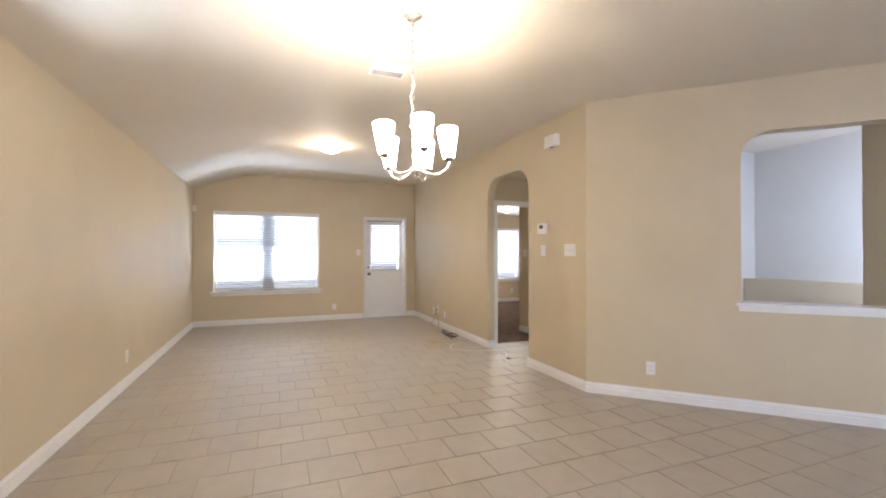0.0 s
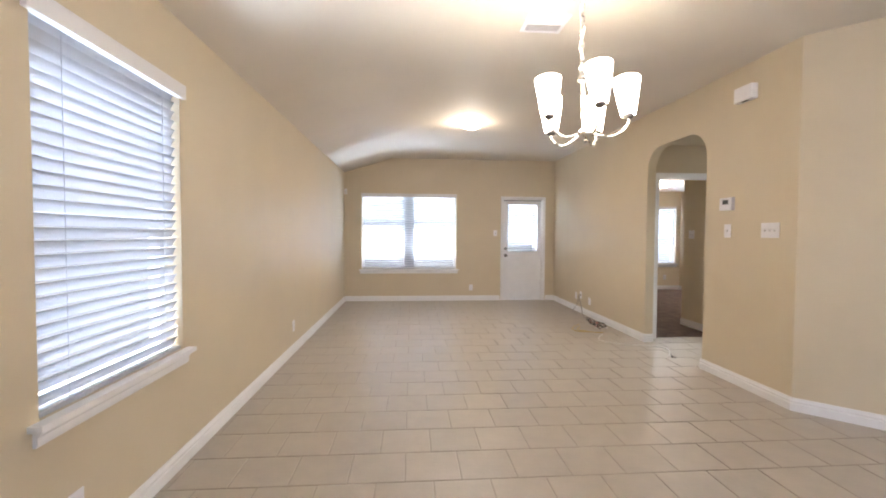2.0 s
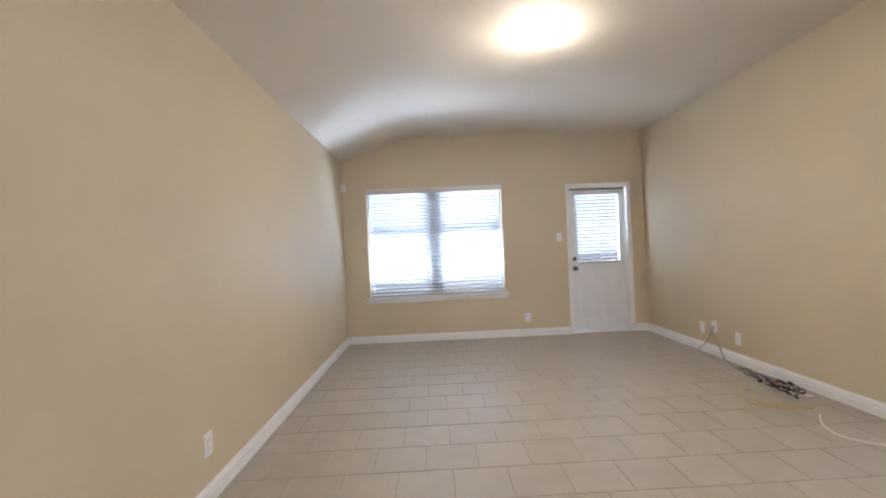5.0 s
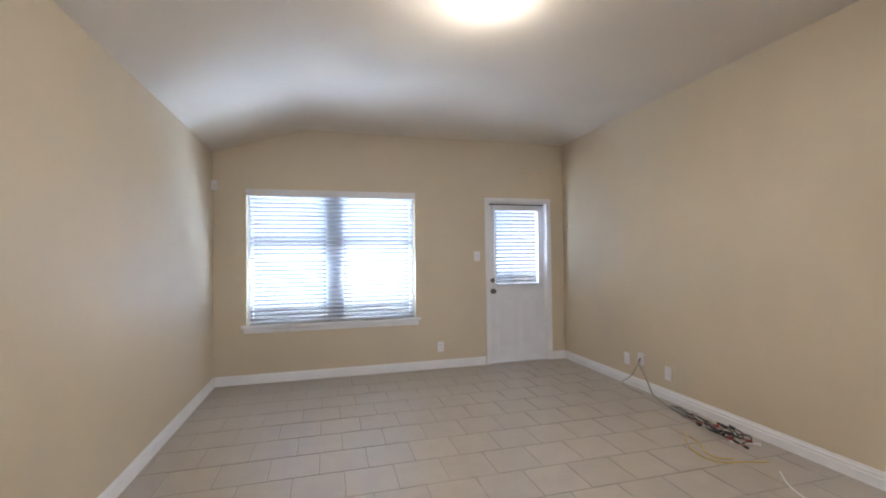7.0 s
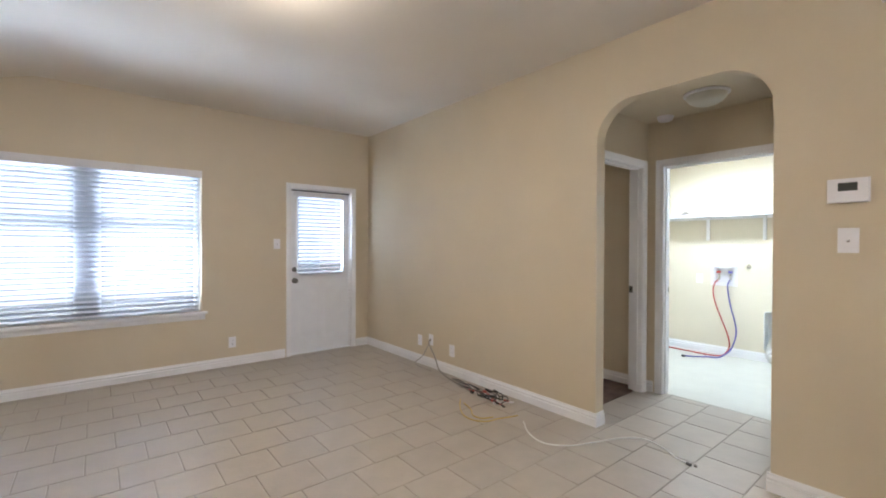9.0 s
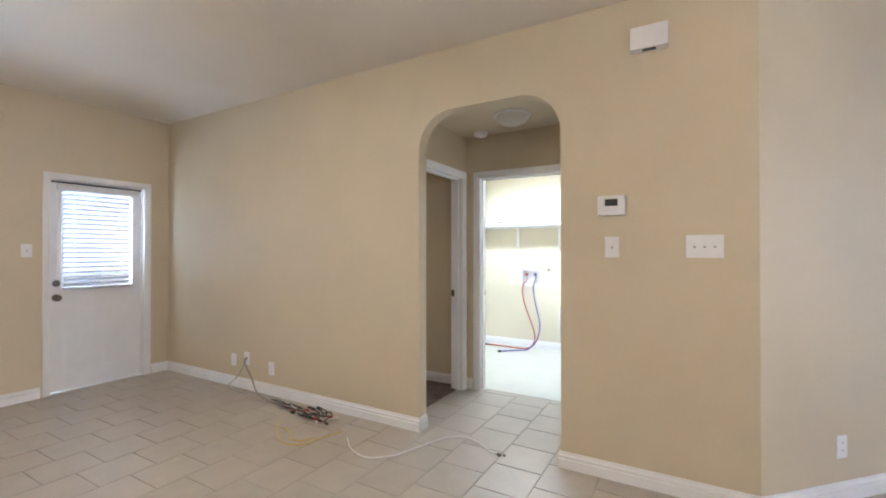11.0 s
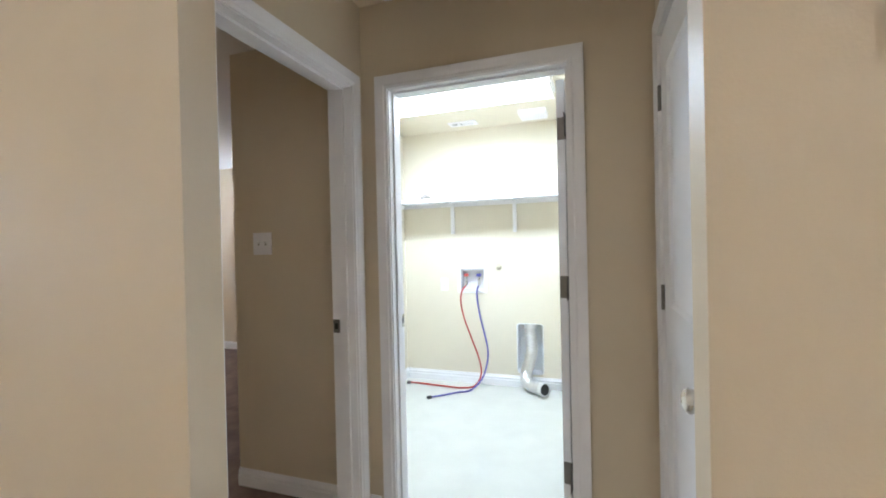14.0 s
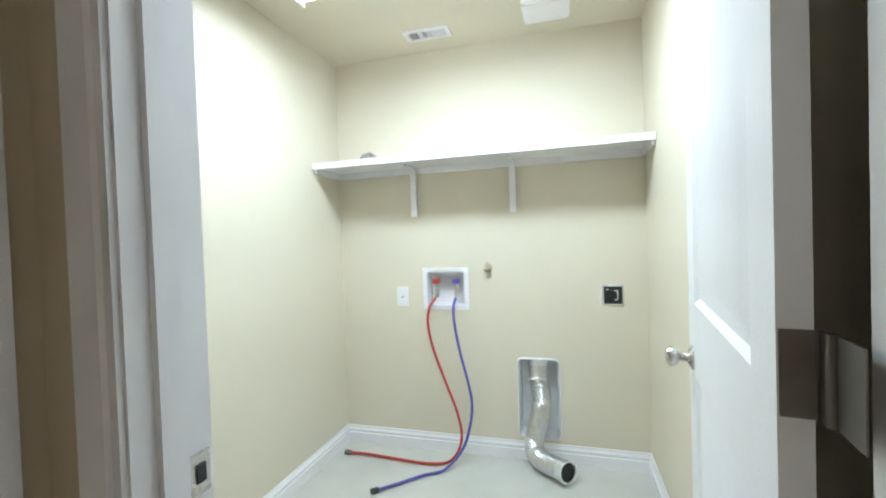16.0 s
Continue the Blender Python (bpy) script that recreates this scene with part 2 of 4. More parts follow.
def fitted(loops):
    """Cuts the upright rectangles among a wall's outlines so that neighbours meet edge to edge."""
    square = lambda lp: len(lp) == 4 and lp[0][1] == lp[1][1] and lp[2][1] == lp[3][1] and lp[0][0] == lp[3][0] and lp[1][0] == lp[2][0]
    plain = [lp for lp in loops if square(lp)]
    ends = {s for lp in plain for s, z in lp}
    levels = {z for lp in plain for s, z in lp} | {z for lp in loops for s, z in lp if s in ends}
    out = [lp for lp in loops if lp not in plain]
    for lp in plain:
        ss = sorted(s for s in ends if lp[0][0] <= s <= lp[1][0])
        zs = sorted(z for z in levels if lp[0][1] <= z <= lp[2][1])
        out += [rect(a, b, c, e) for a, b in zip(ss, ss[1:]) for c, e in zip(zs, zs[1:])]
    return out


def wall(name, origin, along, outward, loops, depth=0.12, label="", mat=None):
    o, d, n = Vector((*origin, 0)), Vector((*along, 0)).normalized(), Vector((*outward, 0)).normalized()
    bm = extrude(bmesh.new(), fitted(loops), lambda s, z, k: o + d * s + n * k + Vector((0, 0, z)), depth)
    bmesh.ops.remove_doubles(bm, verts=bm.verts, dist=0.0003)
    bm.verts.index_update()
    shared = {}
    for f in bm.faces:
        shared.setdefault(frozenset(v.index for v in f.verts), []).append(f)
    bmesh.ops.delete(bm, geom=[f for fs in shared.values() if len(fs) > 1 for f in fs], context="FACES")
    bmesh.ops.triangulate(bm, faces=[f for f in bm.faces if len(f.verts) > 4])
    return structure(name, bm, mat or PAINT, label)


def rect(s0, s1, z0, z1):
    return [(s0, z0), (s1, z0), (s1, z1), (s0, z1)]


def around(s0, s1, z0, z1, holes):
    """Rectangles that fill a wall but for its holes (s0, s1, z0, z1), sorted along it."""
    out, s = [], s0
    for a, b, c, d in holes:
        out.append(rect(s, a, z0, z1))
        if c > z0:
            out.append(rect(a, b, z0, c))
        if d < z1:
            out.append(rect(a, b, d, z1))
        s = b
    return [*out, rect(s, s1, z0, z1)]


def corner(cs, cz, r, a0, a1, n=10):
    return [(cs + r * math.cos(radians(a0 + (a1 - a0) * k / n)), cz + r * math.sin(radians(a0 + (a1 - a0) * k / n))) for k in range(n + 1)]


# ---- walls ----
WW = (2.08, 3.025, 0.657, 2.11)      # west window: y0, y1, z0, z1
NW = (-0.92, 0.935, 0.625, 2.06)     # north window: x0, x1, z0, z1
ND = (1.866, 2.68, 2.025)            # north door opening
BW = (5.50, 6.46, 0.63, 1.99)        # bedroom window
SW = (2.0, 3.8, 0.8, 2.15)           # unseen south window, added to let light onto the angled wall
ARCH = (4.502, 5.553, 2.352)           # arch: y0, y1, top
BD = (3.143, 3.920, 2.05)            # bedroom door opening x0, x1, top
LD = (4.733, 5.572, 2.05)             # laundry door opening y0, y1, top
CD = (3.15, 3.92, 2.05)            # closet door opening x0, x1, top

wall("wall_west", (XW, YS), (0, 1), (-1, 0), around(0, YN - YS, 0, 2.8, [(WW[0] - YS, WW[1] - YS, WW[2], WW[3])]), 0.16, "tan painted wall with a slatted-blind window")
wall("wall_north", (XW - 0.16, YN), (1, 0), (0, 1), around(0, XE - XW + 0.28, 0, 2.95, [(NW[0] - XW + 0.16, NW[1] - XW + 0.16, NW[2], NW[3]), (ND[0] - XW + 0.16, ND[1] - XW + 0.16, 0, ND[2])]), 0.16, "tan painted end wall with a wide window and a half-glazed door")


def over_arch(s0, s1, top, r, high):
    """Upright strips that fill the wall over an opening with rounded upper corners."""
    arc = [*corner(s0 + r, top - r, r, 180, 90, 14), *corner(s1 - r, top - r, r, 90, 0, 14)]
    return [[(a, za), (b, zb), (b, high), (a, high)] for (a, za), (b, zb) in zip(arc, arc[1:]) if b - a > 1e-5]


R = 0.27
wall("wall_east", (XE, 0), (0, 1), (1, 0), [rect(3.5, ARCH[0], 0, 2.95), *over_arch(*ARCH, R, 2.95), rect(ARCH[1], YN, 0, 2.95)], 0.105, "tan painted wall with a round-cornered archway")
# angled wall with its pass-through
A0, AD, AN = (XE, 3.5), (1, -1), (1, 1)
SO, SE, ZS, ZT, RP = 1.25, 3.05, 0.885, 2.35, 0.22
wall("wall_angled", A0, AD, AN, [rect(0, SO, 0, 2.95), rect(SO, SE, 0, ZS),
     *over_arch(SO, SE, ZT, RP, 2.95), rect(SE, 3.6, 0, 2.95)], 0.15, "tan painted angled wall with a round-cornered pass-through")
wall("wall_south", (XW - 0.16, YS), (1, 0), (0, -1), around(0, 7.0, 0, 2.95, [(SW[0] - XW + 0.16, SW[1] - XW + 0.16, SW[2], SW[3])]), 0.16)
wall("wall_south_east", (5.475, YS), (0, 1), (1, 0), [rect(0, 2.95, 0, 2.95)], 0.03)
wall("wall_kitchen_south", (5.46, 0.95), (1, 0), (0, -1), [rect(0, 1.0, 0, 2.95)], 0.16)
wall("wall_kitchen_east", (6.62, 2.3), (0, 1), (1, 0), [rect(0, 2.02, 0, 2.95)], 0.12, "kitchen wall beyond the pass-through, greyed for cool daylight", KITCHEN)
wall("wall_kitchen_return", (6.35, 0.9), (0, 1), (1, 0), [rect(0, 1.48, 0, 2.95)], 0.26)
wall("wall_kitchen_pier", (5.30, 1.32), (0, 1), (1, 0), [rect(0, 1.165, 0, 2.95)], 0.14, "tan painted pier end beyond the pass-through")
wall("wall_kitchen_north", (XE + 0.3, 4.30), (1, 0), (0, 1), [rect(0, 3.5, 0, 2.95)], 0.02, "kitchen wall greyed for cool daylight", KITCHEN)
wall("half_wall_kitchen", (6.352, 2.382), (0, 1), (1, 0), [rect(0, 1.905, 0, 0.97)], 0.265, "low tan half wall in the kitchen")
# hall
wall("wall_hall_south", (HX0, HY0), (1, 0), (0, -1), around(0, 1.12, 0, HCEIL, [(CD[0] - HX0, CD[1] - HX0, 0, CD[2])]), 0.10)
wall("wall_hall_north", (HX0, HY1), (1, 0), (0, 1), around(0, HX1 - HX0 + 0.12, 0, HCEIL, [(BD[0] - HX0, BD[1] - HX0, 0, BD[2])]), 0.12)
wall("wall_hall_east", (HX1, HY0), (0, 1), (1, 0), around(0, HY1 - HY0, 0, HCEIL, [(LD[0] - HY0, LD[1] - HY0, 0, LD[2])]), 0.12)
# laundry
wall("wall_laundry_east", (LX1, LY0 - 0.1), (0, 1), (1, 0), around(0, LY1 - LY0 + 0.2, 0, LCEIL + 0.1, [(5.09 - LY0 + 0.1, 5.32 - LY0 + 0.1, 0.125, 0.575), (5.615 - LY0 + 0.1, 5.845 - LY0 + 0.1, 0.872, 1.072)]), 0.12, "laundry wall with hookups, its tan lightened for the bright lamp", TAN_LIT)
wall("wall_laundry_back", (LX1 + 0.12, LY0 - 0.1), (0, 1), (1, 0), [rect(0, LY1 - LY0 + 0.2, 0, LCEIL)], 0.03)
wall("wall_laundry_south", (LX0, LY0), (1, 0), (0, -1), [rect(0, LX1 - LX0, 0, LCEIL + 0.1)], 0.1, "", TAN_LIT)
wall("wall_laundry_north", (4.132, LY1), (1, 0), (0, 1), [rect(0, LX1 - 4.03, 0, LCEIL + 0.1)], 0.11, "", TAN_LIT)
wall("wall_bedroom_entry", (4.03, BY0), (0, 1), (1, 0), [rect(0, LY1 - BY0 + 0.114, 0, BCEIL + 0.1)], 0.10, "tan painted wall by the bedroom entry")
# bedroom
wall("wall_bedroom_north", (BX0 - 0.1, BY1), (1, 0), (0, 1), around(0, 3.8, 0, BCEIL + 0.1, [(BW[0] - BX0 + 0.1, BW[1] - BX0 + 0.1, BW[2], BW[3])]), 0.16)
wall("wall_bedroom_east", (BX1, LY1), (0, 1), (1, 0), [rect(0, BY1 - LY1, 0, BCEIL + 0.1)], 0.12)
wall("wall_bedroom_south", (4.13, 6.52), (1, 0), (0, -1), [rect(0, 2.5, 0, BCEIL + 0.1)], 0.004)
wall("wall_bedroom_west", (XE + 0.135, BY0), (0, 1), (-1, 0), [rect(0, BY1 - BY0, 0, BCEIL + 0.1)], 0.004)

# dark slab added over the outer wall so it throws back less light
wall("glare_slab_outside", (2.956, YN + 0.165), (0, 1), (1, 0), [rect(0, 1.54, -0.3, 3.0)], 0.10, "dark slab added outside to cut glare at the back door", material("dark_brown_slab", (0.13, 0.10, 0.08), 0.9, vary=0.15, scale=12))

# ceilings
bm = extrude(bmesh.new(), [[(XW - 0.16, EAVE - 0.0503), (XK, CEIL), (7.0, CEIL), (7.0, 2.95), (XW - 0.16, 2.95)]], lambda s, z, k: Vector((s, YS - 0.1 + k, z)), YN - YS + 0.14)
structure("ceiling", bm, CEILPAINT, "tan painted ceiling with one sloped side")
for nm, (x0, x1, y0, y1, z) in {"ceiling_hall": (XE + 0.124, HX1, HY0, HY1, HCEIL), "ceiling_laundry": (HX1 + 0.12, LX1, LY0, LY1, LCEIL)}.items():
    structure(nm, softbox(x0 - 0.02, x1 + 0.02, y0 - 0.02, y1 + 0.02, z, z + 0.12, 0.001, 1), PAINT if nm == "ceiling_hall" else TAN_LIT)
bm = bmesh.new()
box(bm, BX0 - 0.05, 4.08, BY0 + 0.004, 6.46, BCEIL, BCEIL + 0.1)
box(bm, BX0 - 0.05, BX1 + 0.1, 6.46, BY1 + 0.1, BCEIL, BCEIL + 0.1)
structure("ceiling_bedroom", bm, CEILPAINT)

# floors: grout bed, carpet; the tiles come last in the file
structure("floor", softbox(XW - 0.1, 7.0, YS - 0.1, YN + 0.1, -0.16, -0.004, 0.001, 1), GROUT, "beige ceramic tiles in running bond on grey grout")
bm = bmesh.new()
box(bm, BX0 - 0.1, 4.08, 5.765, 6.52, -0.12, 0.006)
box(bm, BX0 - 0.1, BX1 + 0.1, 6.52, BY1 + 0.1, -0.12, 0.006)
structure("floor_bedroom_carpet", bm, CARPET, "mauve-brown bedroom carpet")
structure("floor_laundry", softbox(4.072, LX1 + 0.02, LY0 - 0.02, LY1 + 0.02, -0.0035, 0.0, 0.001, 1), VINYL, "pale grey-green sheet floor in the laundry")
structure("ground", softbox(-400, 400, -400, 400, -0.6, -0.3, 0.001, 1), GRASS, "pale concrete yard outside")
# plain glowing sheets added outside, seen between the blind slats
structure("backdrop_north", softbox(-4, 3.2, 12.0, 12.1, -0.3, 4.0, 0.001, 1), OUTSIDE, "plain glowing sheet in place of the view outside")
structure("backdrop_bedroom", softbox(3.3, 9, 13.4, 13.5, -0.3, 4.0, 0.001, 1), OUTSIDE, "plain glowing sheet in place of the view outside")
structure("backdrop_west", softbox(-4.1, -4.0, -2, 8, -0.3, 4.0, 0.001, 1), OUTSIDE_WEST, "plain glowing sheet in place of the view outside")


# ---- trim ----
BASE_H = 0.100


def baseboard(name, a, b, inward):
    """A moulded skirting from a to b on the floor, standing out from the wall along inward."""
    a, b, n = Vector((*a, 0)), Vector((*b, 0)), Vector((*inward, 0)).normalized()
    prof = [(0, 0), (0.016, 0), (0.016, 0.056), (0.010, 0.060), (0.010, 0.066), (0.014, 0.071), (0.013, 0.078), (0.008, 0.084), (0.005, 0.092), (0.005, BASE_H), (0, BASE_H)]
    bm = bmesh.new()
    p = [bm.verts.new(a + n * k + Vector((0, 0, z))) for k, z in prof]
    q = [bm.verts.new(b + n * k + Vector((0, 0, z))) for k, z in prof]
    bm.faces.new(p)
    bm.faces.new(q[::-1])
    for i in range(len(p)):
        j = (i + 1) % len(p)
        bm.faces.new((p[j], p[i], q[i], q[j]))
    return structure(name, bm, TRIM, "white moulded baseboard", 25)


r2 = math.sqrt(0.5)
for i, (a, b, n) in enumerate([
        ((XW, YS), (XW, YN), (1, 0)),
        ((XW + 0.016, YN), (ND[0] - 0.058, YN), (0, -1)),
        ((ND[1] + 0.058, YN), (XE, YN), (0, -1)),
        ((XE, YN - 0.016), (XE, ARCH[1] - 0.016), (-1, 0)),
        ((XE, ARCH[1]), (XE + 0.105, ARCH[1]), (0, -1)),
        ((XE, ARCH[0]), (XE + 0.105, ARCH[0]), (0, 1)),
        ((XE, ARCH[0] + 0.016), (XE, 3.5 - 0.006), (-1, 0)),
        ((XE - 0.006, 3.5), (XE + 3.6 * r2, 3.5 - 3.6 * r2), (-1, -1)),
        ((HX1, LD[1] + 0.068), (HX1, HY1), (-1, 0)),
        ((HX1, HY0), (HX1, LD[0] - 0.068), (-1, 0)),
        ((LX1, LY0), (LX1, LY1), (-1, 0)),
        ((LX0, LY1), (LX1, LY1), (0, -1)),
        ((LX0, LY0), (LX1, LY0), (0, 1)),
        ((4.03, BY0), (4.03, 6.52), (-1, 0)),
        ((4.03, 6.524), (BX1, 6.524), (0, 1)),
        ((BX0, BY1), (BX1, BY1), (0, -1)),
        ((BX1, 6.52), (BX1, BY1), (-1, 0)),
        ((XW, YS), (6.3, YS), (0, 1))]):
    baseboard("baseboard_%d" % (i + 1), a, b, n)


def casing(name, origin, along, outward, s0, s1, top, width=0.062, thick=0.017, depth=0.0):
    """Moulded door casing on one face of a wall, and the jamb lining behind it where depth is given."""
    o, d, n = Vector((*origin, 0)), Vector((*along, 0)), Vector((*outward, 0))
    bm = bmesh.new()
    prof = [(0, 0.0), (0, thick * 0.55), (0.012, thick * 0.6), (0.018, thick * 0.85), (width * 0.62, thick * 0.9), (width * 0.72, thick), (width, thick), (width, 0)]
    path = [(s0 + 0.01, 0, -1, 0), (s0 + 0.01, top - 0.01, -1, 1), (s1 - 0.01, top - 0.01, 1, 1), (s1 - 0.01, 0, 1, 0)]
    rings = [[bm.verts.new(o + d * (s + ds * k) + Vector((0, 0, z + dz * k)) + n * h) for k, h in prof] for s, z, ds, dz in path]
    for a, b in zip(rings, rings[1:]):
        for i in range(len(prof)):
            j = (i + 1) % len(prof)
            bm.faces.new((a[i], a[j], b[j], b[i]))
    bm.faces.new(rings[0])
    bm.faces.new(rings[-1][::-1])
    if depth:
        for a, b, c, e in ((s0, s0 + 0.015, 0, top), (s1 - 0.015, s1, 0, top), (s0 + 0.015, s1 - 0.015, top - 0.015, top)):
            pts = [[bm.verts.new(o + d * s + Vector((0, 0, z)) + n * k) for s, z in ((a, c), (b, c), (b, e), (a, e))] for k in (0.001, -depth)]
            bm.faces.new(pts[0])
            bm.faces.new(pts[1][::-1])
            for i in range(4):
                j = (i + 1) % 4
                bm.faces.new((pts[0][j], pts[0][i], pts[1][i], pts[1][j]))
        # stops
        for a, b, c, e in ((s0 + 0.015, s0 + 0.025, 0, top - 0.015), (s1 - 0.025, s1 - 0.015, 0, top - 0.015), (s0 + 0.025, s1 - 0.025, top - 0.025, top - 0.015)):
            pts = [[bm.verts.new(o + d * s + Vector((0, 0, z)) + n * k) for s, z in ((a, c), (b, c), (b, e), (a, e))] for k in (-0.035, -0.075)]
            bm.faces.new(pts[0])
            bm.faces.new(pts[1][::-1])
            for i in range(4):
                j = (i + 1) % 4
                bm.faces.new((pts[0][j], pts[0][i], pts[1][i], pts[1][j]))
    return structure(name, bm, TRIM, "white moulded door casing", 25)


casing("trim_north_door", (0, YN), (1, 0), (0, -1), ND[0], ND[1], ND[2], 0.055, 0.018, 0.16)
casing("trim_bedroom_door", (0, HY1), (1, 0), (0, -1), BD[0], BD[1], BD[2], 0.06, 0.017, 0.12)
casing("trim_laundry_door", (HX1, 0), (0, 1), (-1, 0), LD[0], LD[1], LD[2], 0.06, 0.017, 0.12)
casing("trim_laundry_inside", (HX1 + 0.12, 0), (0, 1), (1, 0), LD[0], LD[1], LD[2], 0.06, 0.017)
casing("trim_closet_door", (0, HY0), (1, 0), (0, 1), CD[0], CD[1], CD[2], 0.055, 0.017, 0.10)


# ---- windows ----
def window_unit(name, place, w, z0, z1, halves, label):
    """Vinyl window in the outer part of a wall's opening. place: local x along the wall, y towards the room, z up, at the opening's start."""
    win = thing(name, (0, 0, 0), label, "window", kind="structure")
    win.matrix_world = place
    bm = bmesh.new()
    for a, b, c, e in ((0, w, z0, z0 + 0.05), (0, w, z1 - 0.05, z1), (0, 0.05, z0 + 0.05, z1 - 0.05), (w - 0.05, w, z0 + 0.05, z1 - 0.05)):
        box(bm, a, b, -0.15, -0.09, c, e)
    for k in range(1, halves):
        box(bm, w * k / halves - 0.10, w * k / halves + 0.10, -0.15, -0.09, z0 + 0.05, z1 - 0.05)
    part("window_frame", soft(bm, 0.003, 1), TRIM, win)
    zm = (z0 + z1) / 2
    for k in range(halves):
        a, b = w * k / halves + (0.05 if k == 0 else 0.10), w * (k + 1) / halves - (0.05 if k == halves - 1 else 0.10)
        part("meeting_rail", softbox(a, b, -0.14, -0.10, zm - 0.02, zm + 0.02, 0.003, 1), TRIM, win)
        for lo, hi in ((z0 + 0.05, zm - 0.02), (zm + 0.02, z1 - 0.05)):
            bm = bmesh.new()
            box(bm, a, b, -0.123, -0.118, lo, hi)
            pane = part("pane", bm, GLASS, win)
            pane.visible_shadow = False
    return win


def sill(name, place, w, z, label):
    """A wooden stool with horns and the apron under it."""
    s = thing(name, (0, 0, 0), label, "window sill", kind="structure")
    s.matrix_world = place
    part("stool", softbox(-0.05, w + 0.05, 0.0015, 0.05, z - 0.024, z, 0.007, 3), TRIM, s)
    part("inner_board", softbox(0.001, w - 0.001, -0.088, -0.0015, z - 0.024, z - 0.003, 0.003, 2), TRIM, s)
    bm = bmesh.new()
    prof = [(0.001, -0.085), (0.012, -0.085), (0.018, -0.072), (0.018, -0.05), (0.026, -0.04), (0.030, -0.024), (0.001, -0.024)]
    a = [bm.verts.new((-0.03, y, z + k)) for y, k in prof]
    b = [bm.verts.new((w + 0.03, y, z + k)) for y, k in prof]
    bm.faces.new(a)
    bm.faces.new(b[::-1])
    for i in range(len(a)):
        j = (i + 1) % len(a)
        bm.faces.new((a[j], a[i], b[i], b[j]))
    part("apron", bm, TRIM, s, smooth=25)
    return s


def slat_mesh(w, depth=0.05):
    bm = bmesh.new()
    n = 4
    up = [[bm.verts.new((x, depth * (k / n - 0.5), 0.0035 * (1 - (2 * k / n - 1) ** 2) + dz)) for k in range(n + 1)] for x in (0, w) for dz in (0.0013, -0.0013)]
    for k in range(n):
        bm.faces.new((up[0][k], up[0][k + 1], up[2][k + 1], up[2][k]))
        bm.faces.new((up[1][k + 1], up[1][k], up[3][k], up[3][k + 1]))
    for e in (0, n):
        bm.faces.new((up[0][e], up[2][e], up[3][e], up[1][e]))
    for i in (0, 2):
        bm.faces.new([*up[i], *up[i + 1][::-1]])
    return mesh_of("slat", bm, SLAT, 40)


def blind(name, place, w, z0, z1, y, tilt, label, pitch=0.046, valance=0.07, proud=0.018, overhang=0.0, cords=(0.1, 0.9), depth=0.05, wand=False, damaged=(), inset=0.008):
    b = thing(name, (0, 0, 0), label, "window blind", "window blinds")
    b.matrix_world = place
    bm = softbox(-overhang, w + overhang, y + depth * 0.5 - 0.004, y + depth * 0.5 + proud, z1 - valance, z1, 0.005, 2)
    part("valance", bm, VALANCE, b)
    part("headrail", softbox(0.006, w - 0.006, y - 0.024, y + 0.02, z1 - 0.045, z1 - 0.004, 0.003, 1), SLAT, b)
    me = slat_mesh(w - 2 * inset, depth)
    n = round((z1 - valance * 0.7 - z0 - 0.03) / pitch)
    pitch = (z1 - valance * 0.7 - z0 - 0.03) / n
    for k in range(n):
        s = new("slat", me)
        s.parent = b
        z = z1 - valance * 0.7 - pitch * (k + 0.5)
        extra = damaged[k] if k < len(damaged) else 0
        s.matrix_local = pose(inset, y, z, tilt + random.uniform(-0.7, 0.7) + extra, random.uniform(-0.04, 0.04), 0)
    part("bottom_rail", softbox(inset, w - inset, y - 0.024, y + 0.024, z0 + 0.004, z0 + 0.022, 0.004, 2), SLAT, b)
    for c in cords:
        bm = bmesh.new()
        for yy in (y - depth * 0.5 * abs(math.cos(radians(tilt))) - 0.002, y + depth * 0.5 * abs(math.cos(radians(tilt))) + 0.002):
            tube(bm, [Vector((w * c, yy, z1 - valance)), Vector((w * c, yy, z0 + 0.02))], 0.0011, 5)
        part("ladder_cord", bm, SLAT, b)
    if wand:
        bm = tube(bmesh.new(), [Vector((w * wand, y + 0.045, z1 - valance)), Vector((w * wand + 0.004, y + 0.047, z1 - 0.75))], 0.004, 8)
        part("tilt_wand", bm, PLASTIC, b)
    return b


# local frames: x along the wall, y into the room
north = Matrix(((-1, 0, 0, 0), (0, -1, 0, YN), (0, 0, 1, 0), (0, 0, 0, 1)))
Pn = Matrix.Translation((NW[1], 0, 0)) @ north
window_unit("window_1", Pn, NW[1] - NW[0], NW[2], NW[3], 2, "white twin window behind a slatted blind")
sill("window_sill_1", Pn, NW[1] - NW[0], NW[2], "white painted wooden window sill with apron")
blind("window_blind", Pn, NW[1] - NW[0], NW[2], NW[3] + 0.045, -0.032, 35, "wide white slatted blind, half open, over the twin window", 0.047, 0.075, 0.02, 0.004, (0.08, 0.39, 0.58, 0.91), inset=0.03)
Pw = Matrix(((0, 1, 0, XW), (-1, 0, 0, WW[1]), (0, 0, 1, 0), (0, 0, 0, 1)))
window_unit("window_2", Pw, WW[1] - WW[0], WW[2], WW[3], 1, "white single window behind a slatted blind")
sill("window_sill_2", Pw, WW[1] - WW[0], WW[2], "white painted wooden window sill with apron")
hurt = [0] * 30
hurt[8], hurt[15] = 7, -6
